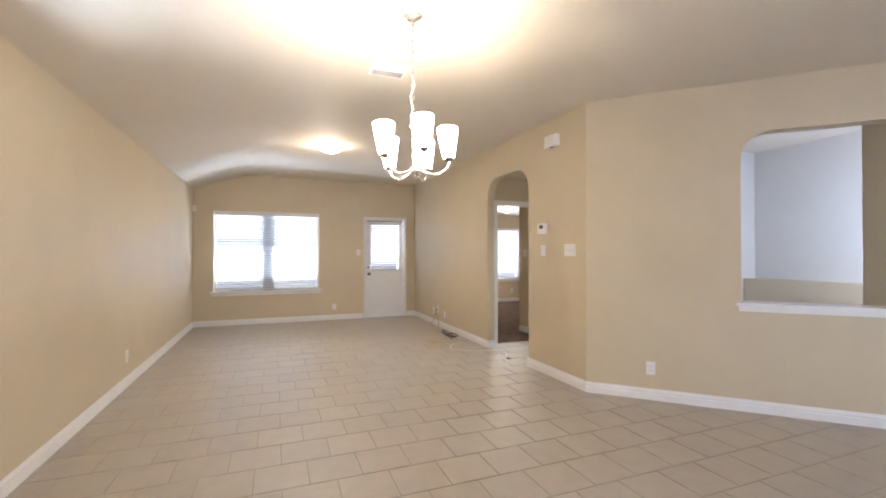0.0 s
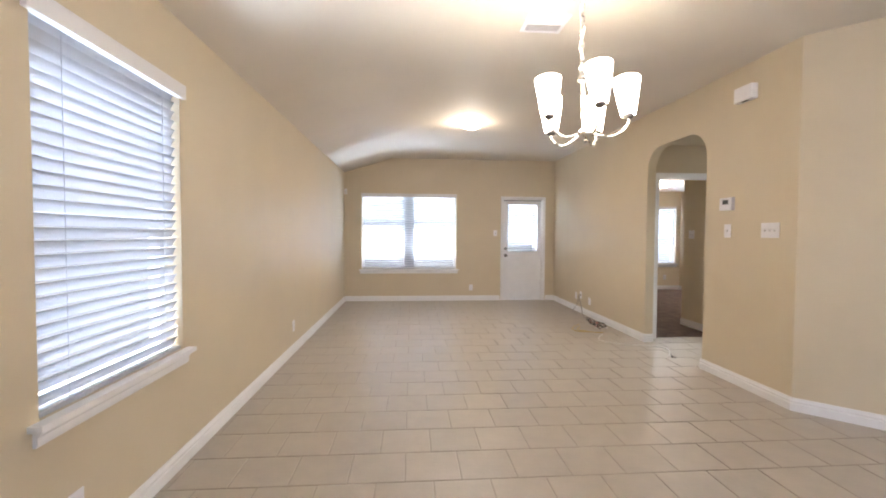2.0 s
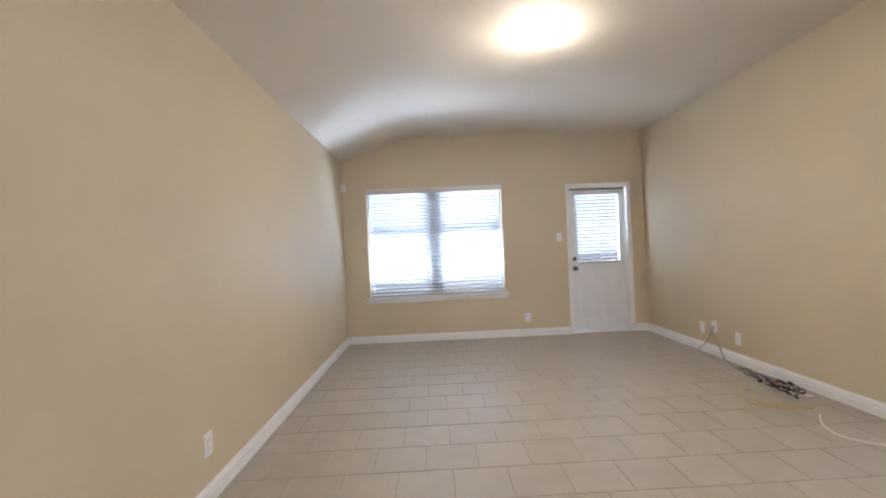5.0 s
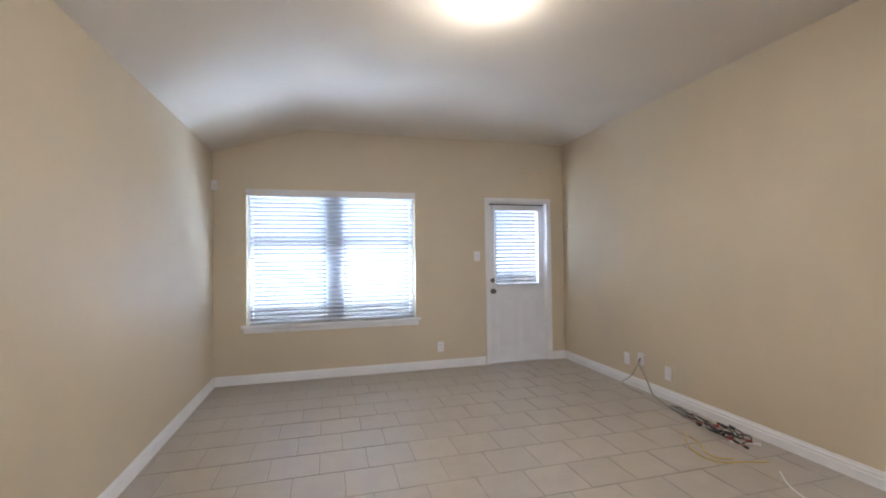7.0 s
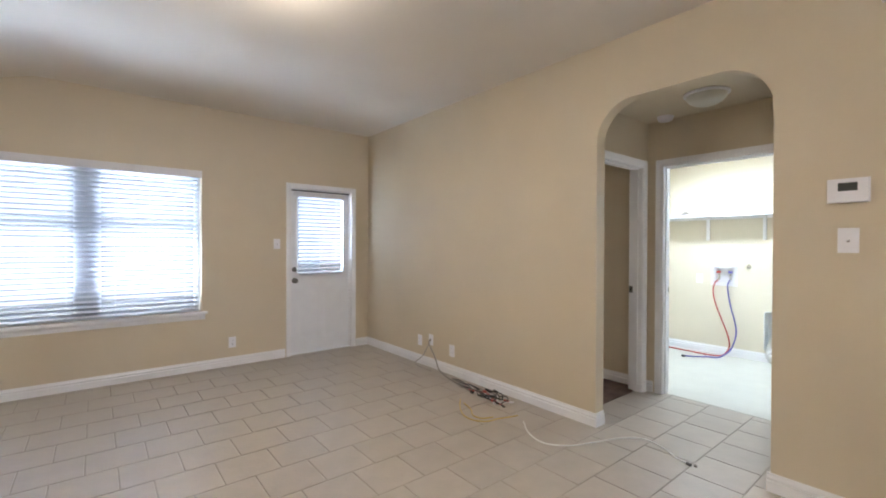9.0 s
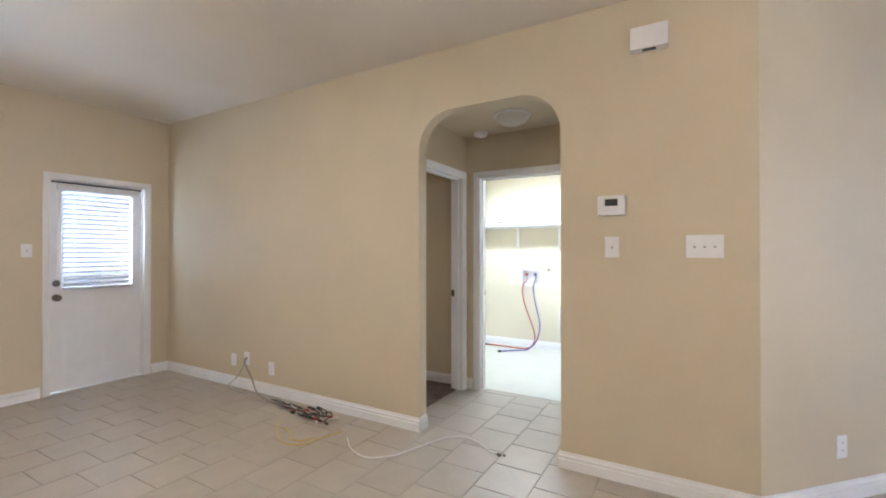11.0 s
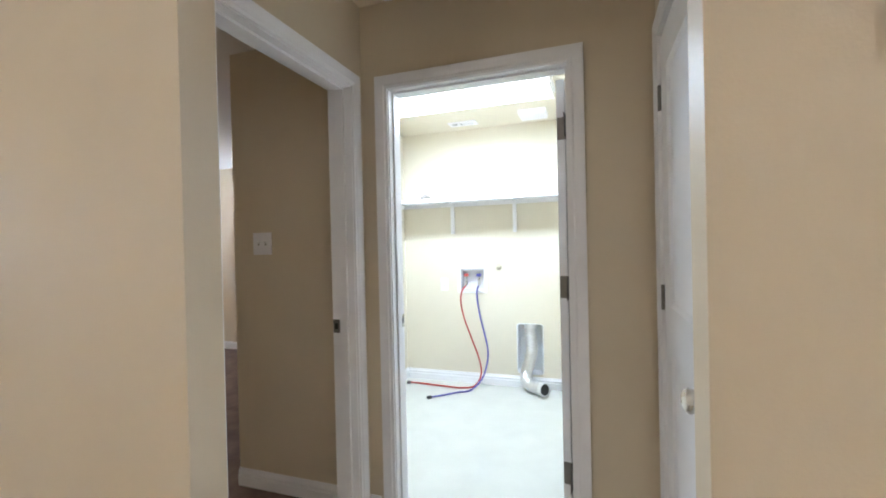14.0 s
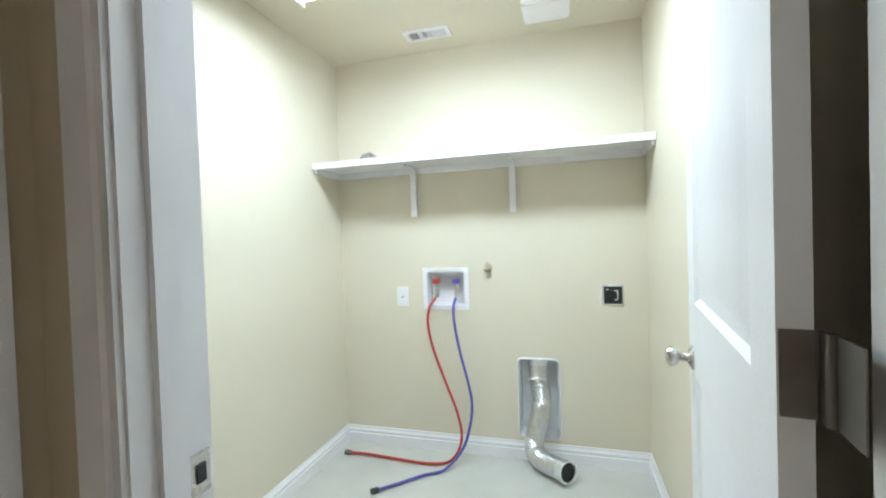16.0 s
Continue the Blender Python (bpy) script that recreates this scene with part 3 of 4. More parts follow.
blind("window_blind", Pw, WW[1] - WW[0], WW[2], WW[3] + 0.03, -0.032, 63, "white slatted blind with two bent slats above a wooden sill", 0.05, 0.075, 0.03, 0.03, (0.14, 0.83), damaged=hurt, inset=0.012)
Pb = Matrix.Translation((BW[1], BY1 - YN, 0)) @ north
window_unit("window_3", Pb, BW[1] - BW[0], BW[2], BW[3], 1, "white bedroom window behind a slatted blind")
sill("window_sill_3", Pb, BW[1] - BW[0], BW[2], "white painted bedroom window sill")
blind("window_blind", Pb, BW[1] - BW[0], BW[2], BW[3] + 0.02, -0.032, 34, "white slatted bedroom blind, half open", 0.05, 0.06, 0.02, 0.004, (0.14, 0.85), wand=0.12)
Ps = Matrix.Translation((SW[0], YS, 0))
window_unit("window_4", Ps, SW[1] - SW[0], SW[2], SW[3], 2, "unseen twin window added to light the angled wall")


# ---- doors ----
def leaf_mesh(w, h, t, panels, d=0.011):
    """A moulded leaf: x 0..w, y 0..t, z 0..h, with raised panels (x0, x1, z0, z1) sunk into both faces."""
    bm = bmesh.new()
    xs = [0, *sorted({p[0] for p in panels} | {p[1] for p in panels}), w]
    zs = sorted({0, h} | {p[2] for p in panels} | {p[3] for p in panels})
    inside = lambda x, z: any(p[0] < x < p[1] and p[2] < z < p[3] for p in panels)
    for y, sgn in ((0, 1), (t, -1)):
        for x0, x1 in zip(xs, xs[1:]):
            for z0, z1 in zip(zs, zs[1:]):
                if not inside((x0 + x1) / 2, (z0 + z1) / 2):
                    bm.faces.new([bm.verts.new((x, y, z)) for x, z in ((x0, z0), (x1, z0), (x1, z1), (x0, z1))])
        for x0, x1, z0, z1 in panels:
            rings = [[bm.verts.new((x, y + sgn * k, z)) for x, z in ((x0 + o, z0 + o), (x1 - o, z0 + o), (x1 - o, z1 - o), (x0 + o, z1 - o))] for o, k in ((0, 0), (0.014, d), (0.026, d), (0.062, 0.002))]
            for a, b in zip(rings, rings[1:]):
                for i in range(4):
                    j = (i + 1) % 4
                    bm.faces.new((a[i], a[j], b[j], b[i]))
            bm.faces.new(rings[-1])
    for x0, x1, z0, z1 in ((0, 0, 0, h), (w, w, 0, h), (0, w, 0, 0), (0, w, h, h)):
        q = [(x0, 0, z0), (x1, 0, z1), (x1, t, z1), (x0, t, z0)] if x0 == x1 else [(x0, 0, z0), (x1, 0, z0), (x1, t, z0), (x0, t, z0)]
        bm.faces.new([bm.verts.new(v) for v in q])
    bmesh.ops.remove_doubles(bm, verts=bm.verts, dist=0.0004)
    return bm


def knob(parent, at, side, mat=NICKEL):
    """A round door knob with its rose; side is +1 or -1 along y."""
    m = Matrix.Translation(at) @ pose(0, 0, 0, -90 * side, 0, 0)
    prof = [(0.0, 0), (0.032, 0), (0.033, 0.004), (0.026, 0.009), (0.013, 0.012), (0.011, 0.030), (0.018, 0.036), (0.026, 0.044), (0.028, 0.054), (0.024, 0.063), (0.012, 0.068), (0, 0.069)]
    return part("door_knob", lathe(bmesh.new(), prof, m=m, seg=24), mat, parent, "dark nickel door knob" if mat is DARKNICKEL else "brushed nickel door knob")


def hinge(parent, at, leaf_dir, mat=DARKNICKEL, w=0.035, h=0.09):
    """A butt hinge: barrel and one rounded leaf, in the parent's own axes."""
    bm = bmesh.new()
    x, y, z = at
    lathe(bm, [(0, -h / 2), (0.006, -h / 2), (0.006, h / 2), (0, h / 2)], (x, y, z), 10)
    dx, dy = leaf_dir
    a, b = (x, x + dx * w) if dx else (x - 0.0015, x + 0.0015)
    c, e = (y, y + dy * w) if dy else (y - 0.0015, y + 0.0015)
    box(bm, min(a, b), max(a, b), min(c, e), max(c, e), z - h / 2, z + h / 2)
    return part("hinge", bm, mat, parent, "nickel butt hinge")


# back door, half glazed, to the garden
door = thing("door_1", (ND[0] + 0.017, YN + 0.055, 0.012), "white half-glazed back door with a blind, closed", "door", kind="structure")
W, H = ND[1] - ND[0] - 0.034, 1.992
lx0, lx1, lz0, lz1 = 0.06, W - 0.06, 0.945, 1.92
bm = bmesh.new()
for a, b, c, e in ((0, lx0, 0, H), (lx1, W, 0, H), (lx0, lx1, lz1, H)):
    box(bm, a, b, 0, 0.044, c, e)
part("stile", soft(bm, 0.002, 1), DOORWHITE, door)
bm = leaf_mesh(lx1 - lx0, lz0, 0.044, [(0.05, 0.31, 0.16, 0.80), (0.37, lx1 - lx0 - 0.05, 0.16, 0.80)], 0.005)
bmesh.ops.translate(bm, verts=bm.verts, vec=(lx0, 0, 0))
part("panel", bm, DOORWHITE, door)
bm = bmesh.new()
for a, b, c, e in ((lx0, lx1, lz0, lz0 + 0.03), (lx0, lx1, lz1 - 0.03, lz1), (lx0, lx0 + 0.03, lz0 + 0.03, lz1 - 0.03), (lx1 - 0.03, lx1, lz0 + 0.03, lz1 - 0.03)):
    box(bm, a, b, -0.008, 0.05, c, e)
part("glazing_frame", soft(bm, 0.004, 2), DOORWHITE, door)
bm = bmesh.new()
box(bm, lx0 + 0.02, lx1 - 0.02, 0.018, 0.026, lz0 + 0.02, lz1 - 0.02)
part("pane", bm, GLASS, door).visible_shadow = False
knob(door, (0.055, 0, 0.885), -1, DARKNICKEL)
m = Matrix.Translation((0.055, 0, 1.02)) @ pose(0, 0, 0, 90, 0, 0)
part("deadbolt", lathe(bmesh.new(), [(0, 0), (0.03, 0), (0.03, 0.008), (0.02, 0.014), (0.008, 0.016), (0.008, 0.03), (0, 0.03)], m=m), DARKNICKEL, door, "dark nickel deadbolt")
# shade of the gap over the leaf, drawn as a black strip
part("gap_shade", softbox(0.0, W, -0.006, -0.0005, H - 0.016, H + 0.002, 0.001, 1), BLACK, door, "black strip for the shaded gap above the leaf")
part("threshold", softbox(-0.015, W + 0.015, -0.03, 0.08, -0.012, -0.004, 0.002, 1), GALV, door)
Pd = Matrix.Translation((ND[1] - 0.085, 0.055, 0)) @ north
blind("door_blind", Pd, ND[1] - ND[0] - 0.15, 0.965, 1.972, 0.028, 34, "small white slatted blind hung on the back door", 0.046, 0.055, 0.014, 0.006, (0.2, 0.8), 0.046, inset=0.055)

# laundry door, standing open towards the laundry wall
WL = LD[1] - LD[0] - 0.034
door = thing("door_2", (LX0 + 0.058, LD[0] + 0.072, 0.012), "white two-panel laundry door, standing open", "door", kind="structure")
door.rotation_euler = (0, 0, radians(-7.5))
bm = leaf_mesh(WL, 2.02, 0.035, [(0.115, WL - 0.115, 1.06, 1.88), (0.115, WL - 0.115, 0.22, 0.87)])
bmesh.ops.translate(bm, verts=bm.verts, vec=(0, -0.035, 0))
part("leaf", bm, DOORWHITE, door)
knob(door, (WL - 0.065, 0, 0.905), 1)
knob(door, (WL - 0.065, -0.035, 0.905), -1)
part("latch_plate", softbox(WL, WL + 0.002, -0.03, -0.008, 0.875, 0.935, 0.0005, 1), NICKEL, door)
for z in (0.24, 1.085, 1.80):
    hb = bmesh.new()
    lathe(hb, [(0, z - 0.05), (0.007, z - 0.05), (0.007, z + 0.05), (0, z + 0.05)], (-0.020, -0.044, 0), 12)
    box(hb, -0.0028, -0.0004, -0.036, -0.002, z - 0.05, z + 0.05)
    box(hb, -0.022, -0.001, -0.0415, -0.0385, z - 0.05, z + 0.05)
    box(hb, -0.085, -0.022, -0.0475, -0.0455, z - 0.05, z + 0.05, pose(0, 0, 0, 0, 0, 0))
    part("hinge", hb, DARKNICKEL, door, "dark nickel butt hinge")

# closet door in the hall, closed
WC = CD[1] - CD[0] - 0.034
door = thing("door_3", (CD[0] + 0.017, HY0 - 0.037, 0.012), "white two-panel hall closet door, closed", "door", kind="structure")
part("leaf", leaf_mesh(WC, 2.01, 0.035, [(0.11, WC - 0.11, 1.06, 1.88), (0.11, WC - 0.11, 0.22, 0.90)]), DOORWHITE, door)
knob(door, (0.062, 0.035, 0.935), 1)
for z in (0.22, 1.08, 1.80):
    hinge(door, (WC + 0.004, 0.041, z), (-1, 0), w=0.012)

# strike plates in the two open doorways
for nm, b in {"bedroom": (BD[1] - 0.0172, BD[1] - 0.0152, HY1 + 0.083, HY1 + 0.117), "laundry": (HX1 + 0.083, HX1 + 0.117, LD[1] - 0.0172, LD[1] - 0.0152)}.items():
    strike = thing("strike_plate", (0, 0, 0), "small nickel strike plate in the %s door jamb" % nm, "strike plate", "strike plates")
    part("plate", softbox(*b, 0.90, 0.962, 0.0006, 1), DARKNICKEL if nm == "bedroom" else NICKEL, strike)
    c = ((b[0] + b[1]) / 2, (b[2] + b[3]) / 2)
    off = 0.0022 if nm == "bedroom" else 0.0
    part("keeper_hole", softbox(c[0] - (0.0005 if off else 0.008) - off, c[0] + (0.0005 if off else 0.008) - off, c[1] - (0.008 if off else 0.0035), c[1] + (0.008 if off else -0.0014), 0.918, 0.945, 0.0002, 1), BLACK, strike)


# ---- wall plates ----
def plate(name, at, facing, label, w=0.075, h=0.118, kind="switch", gangs=1):
    """A wall plate: local x along the wall, y out of it."""
    p = thing(name, at, label, "light switch" if kind == "switch" else "wall outlet", "switches" if kind == "switch" else "outlets")
    p.rotation_euler = (0, 0, math.atan2(facing[1], facing[0]) - math.pi / 2)
    part("cover", softbox(-w / 2, w / 2, 0.0003, 0.006, -h / 2, h / 2, 0.0025, 2), PLASTIC, p)
    for g in range(gangs):
        x = (g - (gangs - 1) / 2) * 0.046
        if kind == "switch":
            bm = bmesh.new()
            box(bm, x - 0.0055, x + 0.0055, 0.0055, 0.0065, -0.008, 0.006)
            part("toggle_slot", bm, GREYCABLE, p)
            bm = bmesh.new()
            box(bm, -0.004, 0.004, 0, 0.014, -0.004, 0.004, Matrix.Translation((x, 0.006, 0.003)) @ pose(0, 0, 0, 25, 0, 0))
            part("toggle", soft(bm, 0.001, 1), PLASTIC, p)
        elif kind == "outlet":
            for z in (-0.02, 0.02):
                sock = part("socket", softbox(x - 0.017, x + 0.017, 0.0055, 0.0085, z - 0.014, z + 0.014, 0.002, 2), PLASTIC, p)
                for dx in (-0.006, 0.006):
                    bm = bmesh.new()
                    box(bm, x + dx - 0.0012, x + dx + 0.0012, 0.0083, 0.0089, z - 0.004, z + 0.005)
                    part("slot", bm, BLACK, sock)
        elif kind == "coax":
            part("jack", lathe(bmesh.new(), [(0, 0), (0.007, 0), (0.007, 0.008), (0.004, 0.009), (0.004, 0.018), (0, 0.018)], m=Matrix.Translation((x, 0.005, 0)) @ pose(0, 0, 0, -90, 0, 0)), DARKNICKEL, p)
        if kind != "blank":
            for z in (-h / 2 + 0.02, h / 2 - 0.02) if kind == "switch" else (0.0,) if kind == "outlet" else ():
                part("screw", lathe(bmesh.new(), [(0, 0), (0.003, 0), (0.002, 0.0012), (0, 0.0012)], m=Matrix.Translation((x, 0.006, z)) @ pose(0, 0, 0, -90, 0, 0), seg=8), PLASTIC, p)
    return p


plate("light_switch", (XE, 4.202, 1.359), (-1, 0), "white single toggle switch under the thermostat", 0.078, 0.122)
plate("light_switch", (XE, 3.739, 1.36), (-1, 0), "white triple toggle switch plate on the tan wall", 0.172, 0.122, gangs=3)
plate("light_switch", (1.713, YN, 1.342), (0, -1), "white switch beside the back door", 0.075, 0.118)
plate("light_switch", (4.03, 6.33, 1.329), (-1, 0), "white double switch plate by the bedroom entry", 0.118, 0.118, gangs=2)
plate("wall_outlet", (1.232, YN, 0.258), (0, -1), "white outlet low beside the back door", kind="outlet")
plate("wall_outlet", (XE, 7.74, 0.262), (-1, 0), "white outlet above the baseboard by loose cables", kind="outlet")
plate("cable_plate", (XE, 7.535, 0.30), (-1, 0), "white cable plate with cables hanging from it", kind="coax")
plate("wall_outlet", (XE, 7.181, 0.245), (-1, 0), "white outlet plate above the cable heap", 0.078, 0.12, kind="outlet")
plate("wall_outlet", (XW, 5.30, 0.30), (1, 0), "white outlet on the long tan wall", kind="outlet")
plate("wall_outlet", (XW, 2.23, 0.255), (1, 0), "white outlet below the slatted-blind window", kind="outlet")
plate("wall_outlet", (XE + 0.557 * r2, 3.5 - 0.557 * r2, 0.285), (-1, -1), "white outlet on the angled wall", kind="outlet")
plate("wall_outlet", (6.20, BY1, 0.30), (0, -1), "white outlet under the bedroom window", kind="outlet")
plate("wall_outlet", (LX1, 6.005, 0.925), (-1, 0), "white outlet beside the washer box", 0.072, 0.116, kind="switch")

# thermostat
th = thing("thermostat", (XE, 4.204, 1.602), "white wall thermostat with a dark display", "thermostat")
part("back_plate", softbox(-0.006, 0, -0.078, 0.078, -0.059, 0.059, 0.003, 2), PLASTIC, th)
part("case", softbox(-0.03, -0.0055, -0.074, 0.074, -0.056, 0.056, 0.006, 3), PLASTIC, th)
part("display", softbox(-0.0312, -0.0295, -0.036, 0.034, -0.004, 0.036, 0.0005, 1), GREYPLASTIC, th, "dark grey display")
part("button", softbox(-0.0315, -0.0295, 0.046, 0.062, 0.004, 0.02, 0.0005, 1), PLASTIC, th)

# door chime
ch = thing("door_chime", (XE, 4.0, 2.525), "white plastic door chime box high on the wall", "door chime")
part("housing", softbox(-0.062, 0, -0.095, 0.095, -0.062, 0.062, 0.008, 3), PLASTIC, ch)
part("grille", softbox(-0.05, -0.018, -0.035, 0.035, -0.0645, -0.0615, 0.0008, 1), GREYPLASTIC, ch, "dark slotted sound opening")

# corner motion sensor
ms = thing("motion_sensor", (XW + 0.03, YN - 0.035, 2.13), "small white motion sensor in the room corner", "sensor")
part("housing", softbox(-0.0295, 0.022, -0.02, 0.0345, -0.05, 0.05, 0.008, 3), PLASTIC, ms)
part("lens", softbox(-0.015, 0.012, -0.024, -0.019, -0.035, 0.005, 0.004, 2), FROST, ms, "milky sensor lens")


# ---- ceiling fixtures ----
def register(name, x0, x1, y0, y1, z, label, blades, cross):
    v = thing(name, ((x0 + x1) / 2, (y0 + y1) / 2, z), label, "air vent", "air vents")
    hx, hy = (x1 - x0) / 2, (y1 - y0) / 2
    e = 0.024
    bm = bmesh.new()
    for a, b, c, d in ((-hx, hx, -hy, -hy + e), (-hx, hx, hy - e, hy), (-hx, -hx + e, -hy + e, hy - e), (hx - e, hx, -hy + e, hy - e)):
        box(bm, a, b, c, d, -0.010, -0.0004)
    part("frame", soft(bm, 0.003, 1), PLASTIC, v)
    # flat grey sheet that paints the shaded duct behind the louvres
    part("backing", softbox(-hx + e, hx - e, -hy + e, hy - e, -0.002, -0.0004, 0.0002, 1), DUCTSHADE, v, "grey sheet for the shade inside the duct")
    for k in range(blades):
        f = (k + 0.5) / blades
        bm = bmesh.new()
        if cross:
            box(bm, -0.0008, 0.0008, -hy + e, hy - e, -0.007, 0.007, Matrix.Translation((-hx + e + f * 2 * (hx - e), 0, -0.008)) @ pose(0, 0, 0, 0, 40 if f < 0.5 else -40, 0))
        else:
            box(bm, -hx + e, hx - e, -0.0008, 0.0008, -0.007, 0.007, Matrix.Translation((0, -hy + e + f * 2 * (hy - e), -0.008)) @ pose(0, 0, 0, 40 if f < 0.5 else -40, 0, 0))
        part("louvre", bm, PLASTIC, v)
    return v


register("ceiling_vent", 0.82, 1.11, 3.35, 3.60, CEIL, "white louvred air vent in the ceiling", 12, False)
lv = register("ceiling_vent", 5.78, 5.90, 5.60, 5.85, LCEIL, "white louvred laundry ceiling vent in three fields", 14, False)
for y in (-0.036, 0.036):
    part("divider", softbox(-0.04, 0.04, y - 0.007, y + 0.007, -0.013, -0.002, 0.001, 1), PLASTIC, lv)

# exhaust fan cover in the laundry
fan = thing("exhaust_fan", (5.755, 5.10, LCEIL), "white square exhaust fan cover on the laundry ceiling", "exhaust fan")
part("grille", softbox(-0.095, 0.095, -0.11, 0.11, -0.034, -0.0005, 0.012, 3), PLASTIC, fan)
part("cover", softbox(-0.088, 0.088, -0.103, 0.103, -0.044, -0.033, 0.005, 3), PLASTIC, fan)

# fluorescent wrap light in the laundry
fl = thing("fluorescent_light", (5.13, 5.505, LCEIL), "lit white fluorescent wrap light on the laundry ceiling", "ceiling light")
part("body", softbox(-0.15, 0.15, -0.62, 0.62, -0.03, -0.0005, 0.004, 2), TRIM, fl)
bm = bmesh.new()
prof = [(-0.145, -0.03), (-0.14, -0.062), (-0.10, -0.078), (0.10, -0.078), (0.14, -0.062), (0.145, -0.03)]
extrude(bm, [prof], lambda s, z, k: Vector((s, -0.60 + k, z)), 1.2)
part("diffuser", bm, TUBE, fl, "glowing prismatic diffuser")
for y in (-0.613, 0.602):
    part("end_cap", softbox(-0.15, 0.15, y, y + 0.011, -0.08, -0.03, 0.004, 2), TRIM, fl)

# dome light and smoke detector in the hall
hl = thing("dome_light", (3.545, 5.055, HCEIL), "unlit frosted dome light on the hall ceiling", "ceiling light")
part("pan", lathe(bmesh.new(), [(0, -0.0005), (0.15, -0.0005), (0.15, -0.012), (0.135, -0.018), (0, -0.018)], seg=36), TRIM, hl)
part("dome", lathe(bmesh.new(), [(0.132, -0.018), (0.13, -0.034), (0.11, -0.06), (0.075, -0.08), (0.03, -0.09), (0, -0.092)], seg=36), FROST, hl, "frosted glass dome")
sd = thing("smoke_detector", (3.90, 5.50, HCEIL), "white round smoke detector on the hall ceiling", "smoke detector")
part("base", lathe(bmesh.new(), [(0, -0.0005), (0.066, -0.0005), (0.066, -0.012), (0, -0.012)], seg=32), PLASTIC, sd)
part("housing", lathe(bmesh.new(), [(0.060, -0.012), (0.058, -0.03), (0.050, -0.038), (0.030, -0.040), (0.028, -0.045), (0, -0.046)], seg=32), PLASTIC, sd)

# flush square glass light over the living area, and the bedroom's
def flush_light(name, at, size, label):
    f = thing(name, at, label, "ceiling light", "flush ceiling lights")
    h = size / 2
    part("pan", softbox(-h * 0.7, h * 0.7, -h * 0.7, h * 0.7, -0.03, -0.0005, 0.004, 2), TRIM, f)
    bm = bmesh.new()
    n = 12
    grid = [[None] * (n + 1) for _ in range(n + 1)]
    for i in range(n + 1):
        for j in range(n + 1):
            u, v = 2 * i / n - 1, 2 * j / n - 1
            sag = (1 - u * u) * (1 - v * v)
            grid[i][j] = bm.verts.new((u * h, v * h, -0.036 - 0.06 * sag ** 0.7))
    for i in range(n):
        for j in range(n):
            bm.faces.new((grid[i][j], grid[i + 1][j], grid[i + 1][j + 1], grid[i][j + 1]))
    part("glass", bm, DOME, f, "glowing frosted glass")
    part("finial", lathe(bmesh.new(), [(0, -0.115), (0.008, -0.112), (0.011, -0.104), (0.006, -0.096), (0, -0.094)], seg=12), NICKEL, f)
    return f


flush_light("flush_light", (0.83, 6.12, CEIL), 0.265, "lit square frosted glass ceiling light")
flush_light("flush_light", (5.08, 8.79, BCEIL), 0.34, "lit frosted glass bedroom ceiling light")

# chandelier, hanging a little out of plumb
cl = thing("chandelier", (0, 0, 0), "brushed nickel five-arm chandelier with lit frosted glass shades", "chandelier")
hang = LEANING @ Vector((0, 0, 2.207))
part("canopy", lathe(bmesh.new(), [(0, CEIL - 0.0005), (0.062, CEIL - 0.0005), (0.060, CEIL - 0.012), (0.03, CEIL - 0.026), (0.008, CEIL - 0.032), (0, CEIL - 0.034)], (hang.x, hang.y, 0), 28), NICKEL, cl)
links = 17
for k in range(links):
    z = CEIL - 0.045 - k * (CEIL - 0.045 - hang.z - 0.01) / (links - 1)
    ring = [Vector((0.0105 * math.cos(a), 0, 0.0215 * math.sin(a))) for a in (2 * math.pi * i / 12 for i in range(13))]
    at = pose(hang.x, hang.y, z, 0, 0, 90 * (k % 2))
    part("chain_link", tube(bmesh.new(), [at @ p for p in ring], 0.0036, 6), NICKEL, cl)
wire = [Vector((hang.x + 0.011 * math.sin(k * 0.9), hang.y + 0.011 * math.cos(k * 0.9), CEIL - 0.03 - k * (CEIL - 0.04 - hang.z) / 22)) for k in range(23)]
part("wire", tube(bmesh.new(), spline(wire, 3), 0.0036, 6), PLASTIC, cl, "pale lamp wire wound round the chain")
part("column", lathe(bmesh.new(), [(0, 1.772), (0.007, 1.774), (0.013, 1.786), (0.008, 1.798), (0.014, 1.803), (0.028, 1.812), (0.032, 1.826), (0.028, 1.842), (0.014, 1.852), (0.012, 1.90), (0.017, 1.915), (0.012, 1.93), (0.011, 2.08), (0.016, 2.095), (0.026, 2.10), (0.028, 2.112), (0.014, 2.124), (0.011, 2.15), (0.020, 2.165), (0.008, 2.185), (0.004, 2.205), (0, 2.207)], m=LEANING, seg=20), NICKEL, cl)
arm_pts = [(0.022, 0, 1.828), (0.07, 0, 1.806), (0.125, 0, 1.795), (0.175, 0, 1.818), (RC, 0, 1.855), (RC, 0, 1.882)]
socket_prof = [(0, 1.872), (0.012, 1.873), (0.024, 1.882), (0.027, 1.892), (0.022, 1.898), (0, 1.898)]
shade_prof = [(0.034, 1.896), (0.039, 1.92), (0.048, 1.97), (0.057, 2.025), (0.064, 2.076), (0.061, 2.076), (0.054, 2.025), (0.045, 1.97), (0.035, 1.92), (0.030, 1.900)]
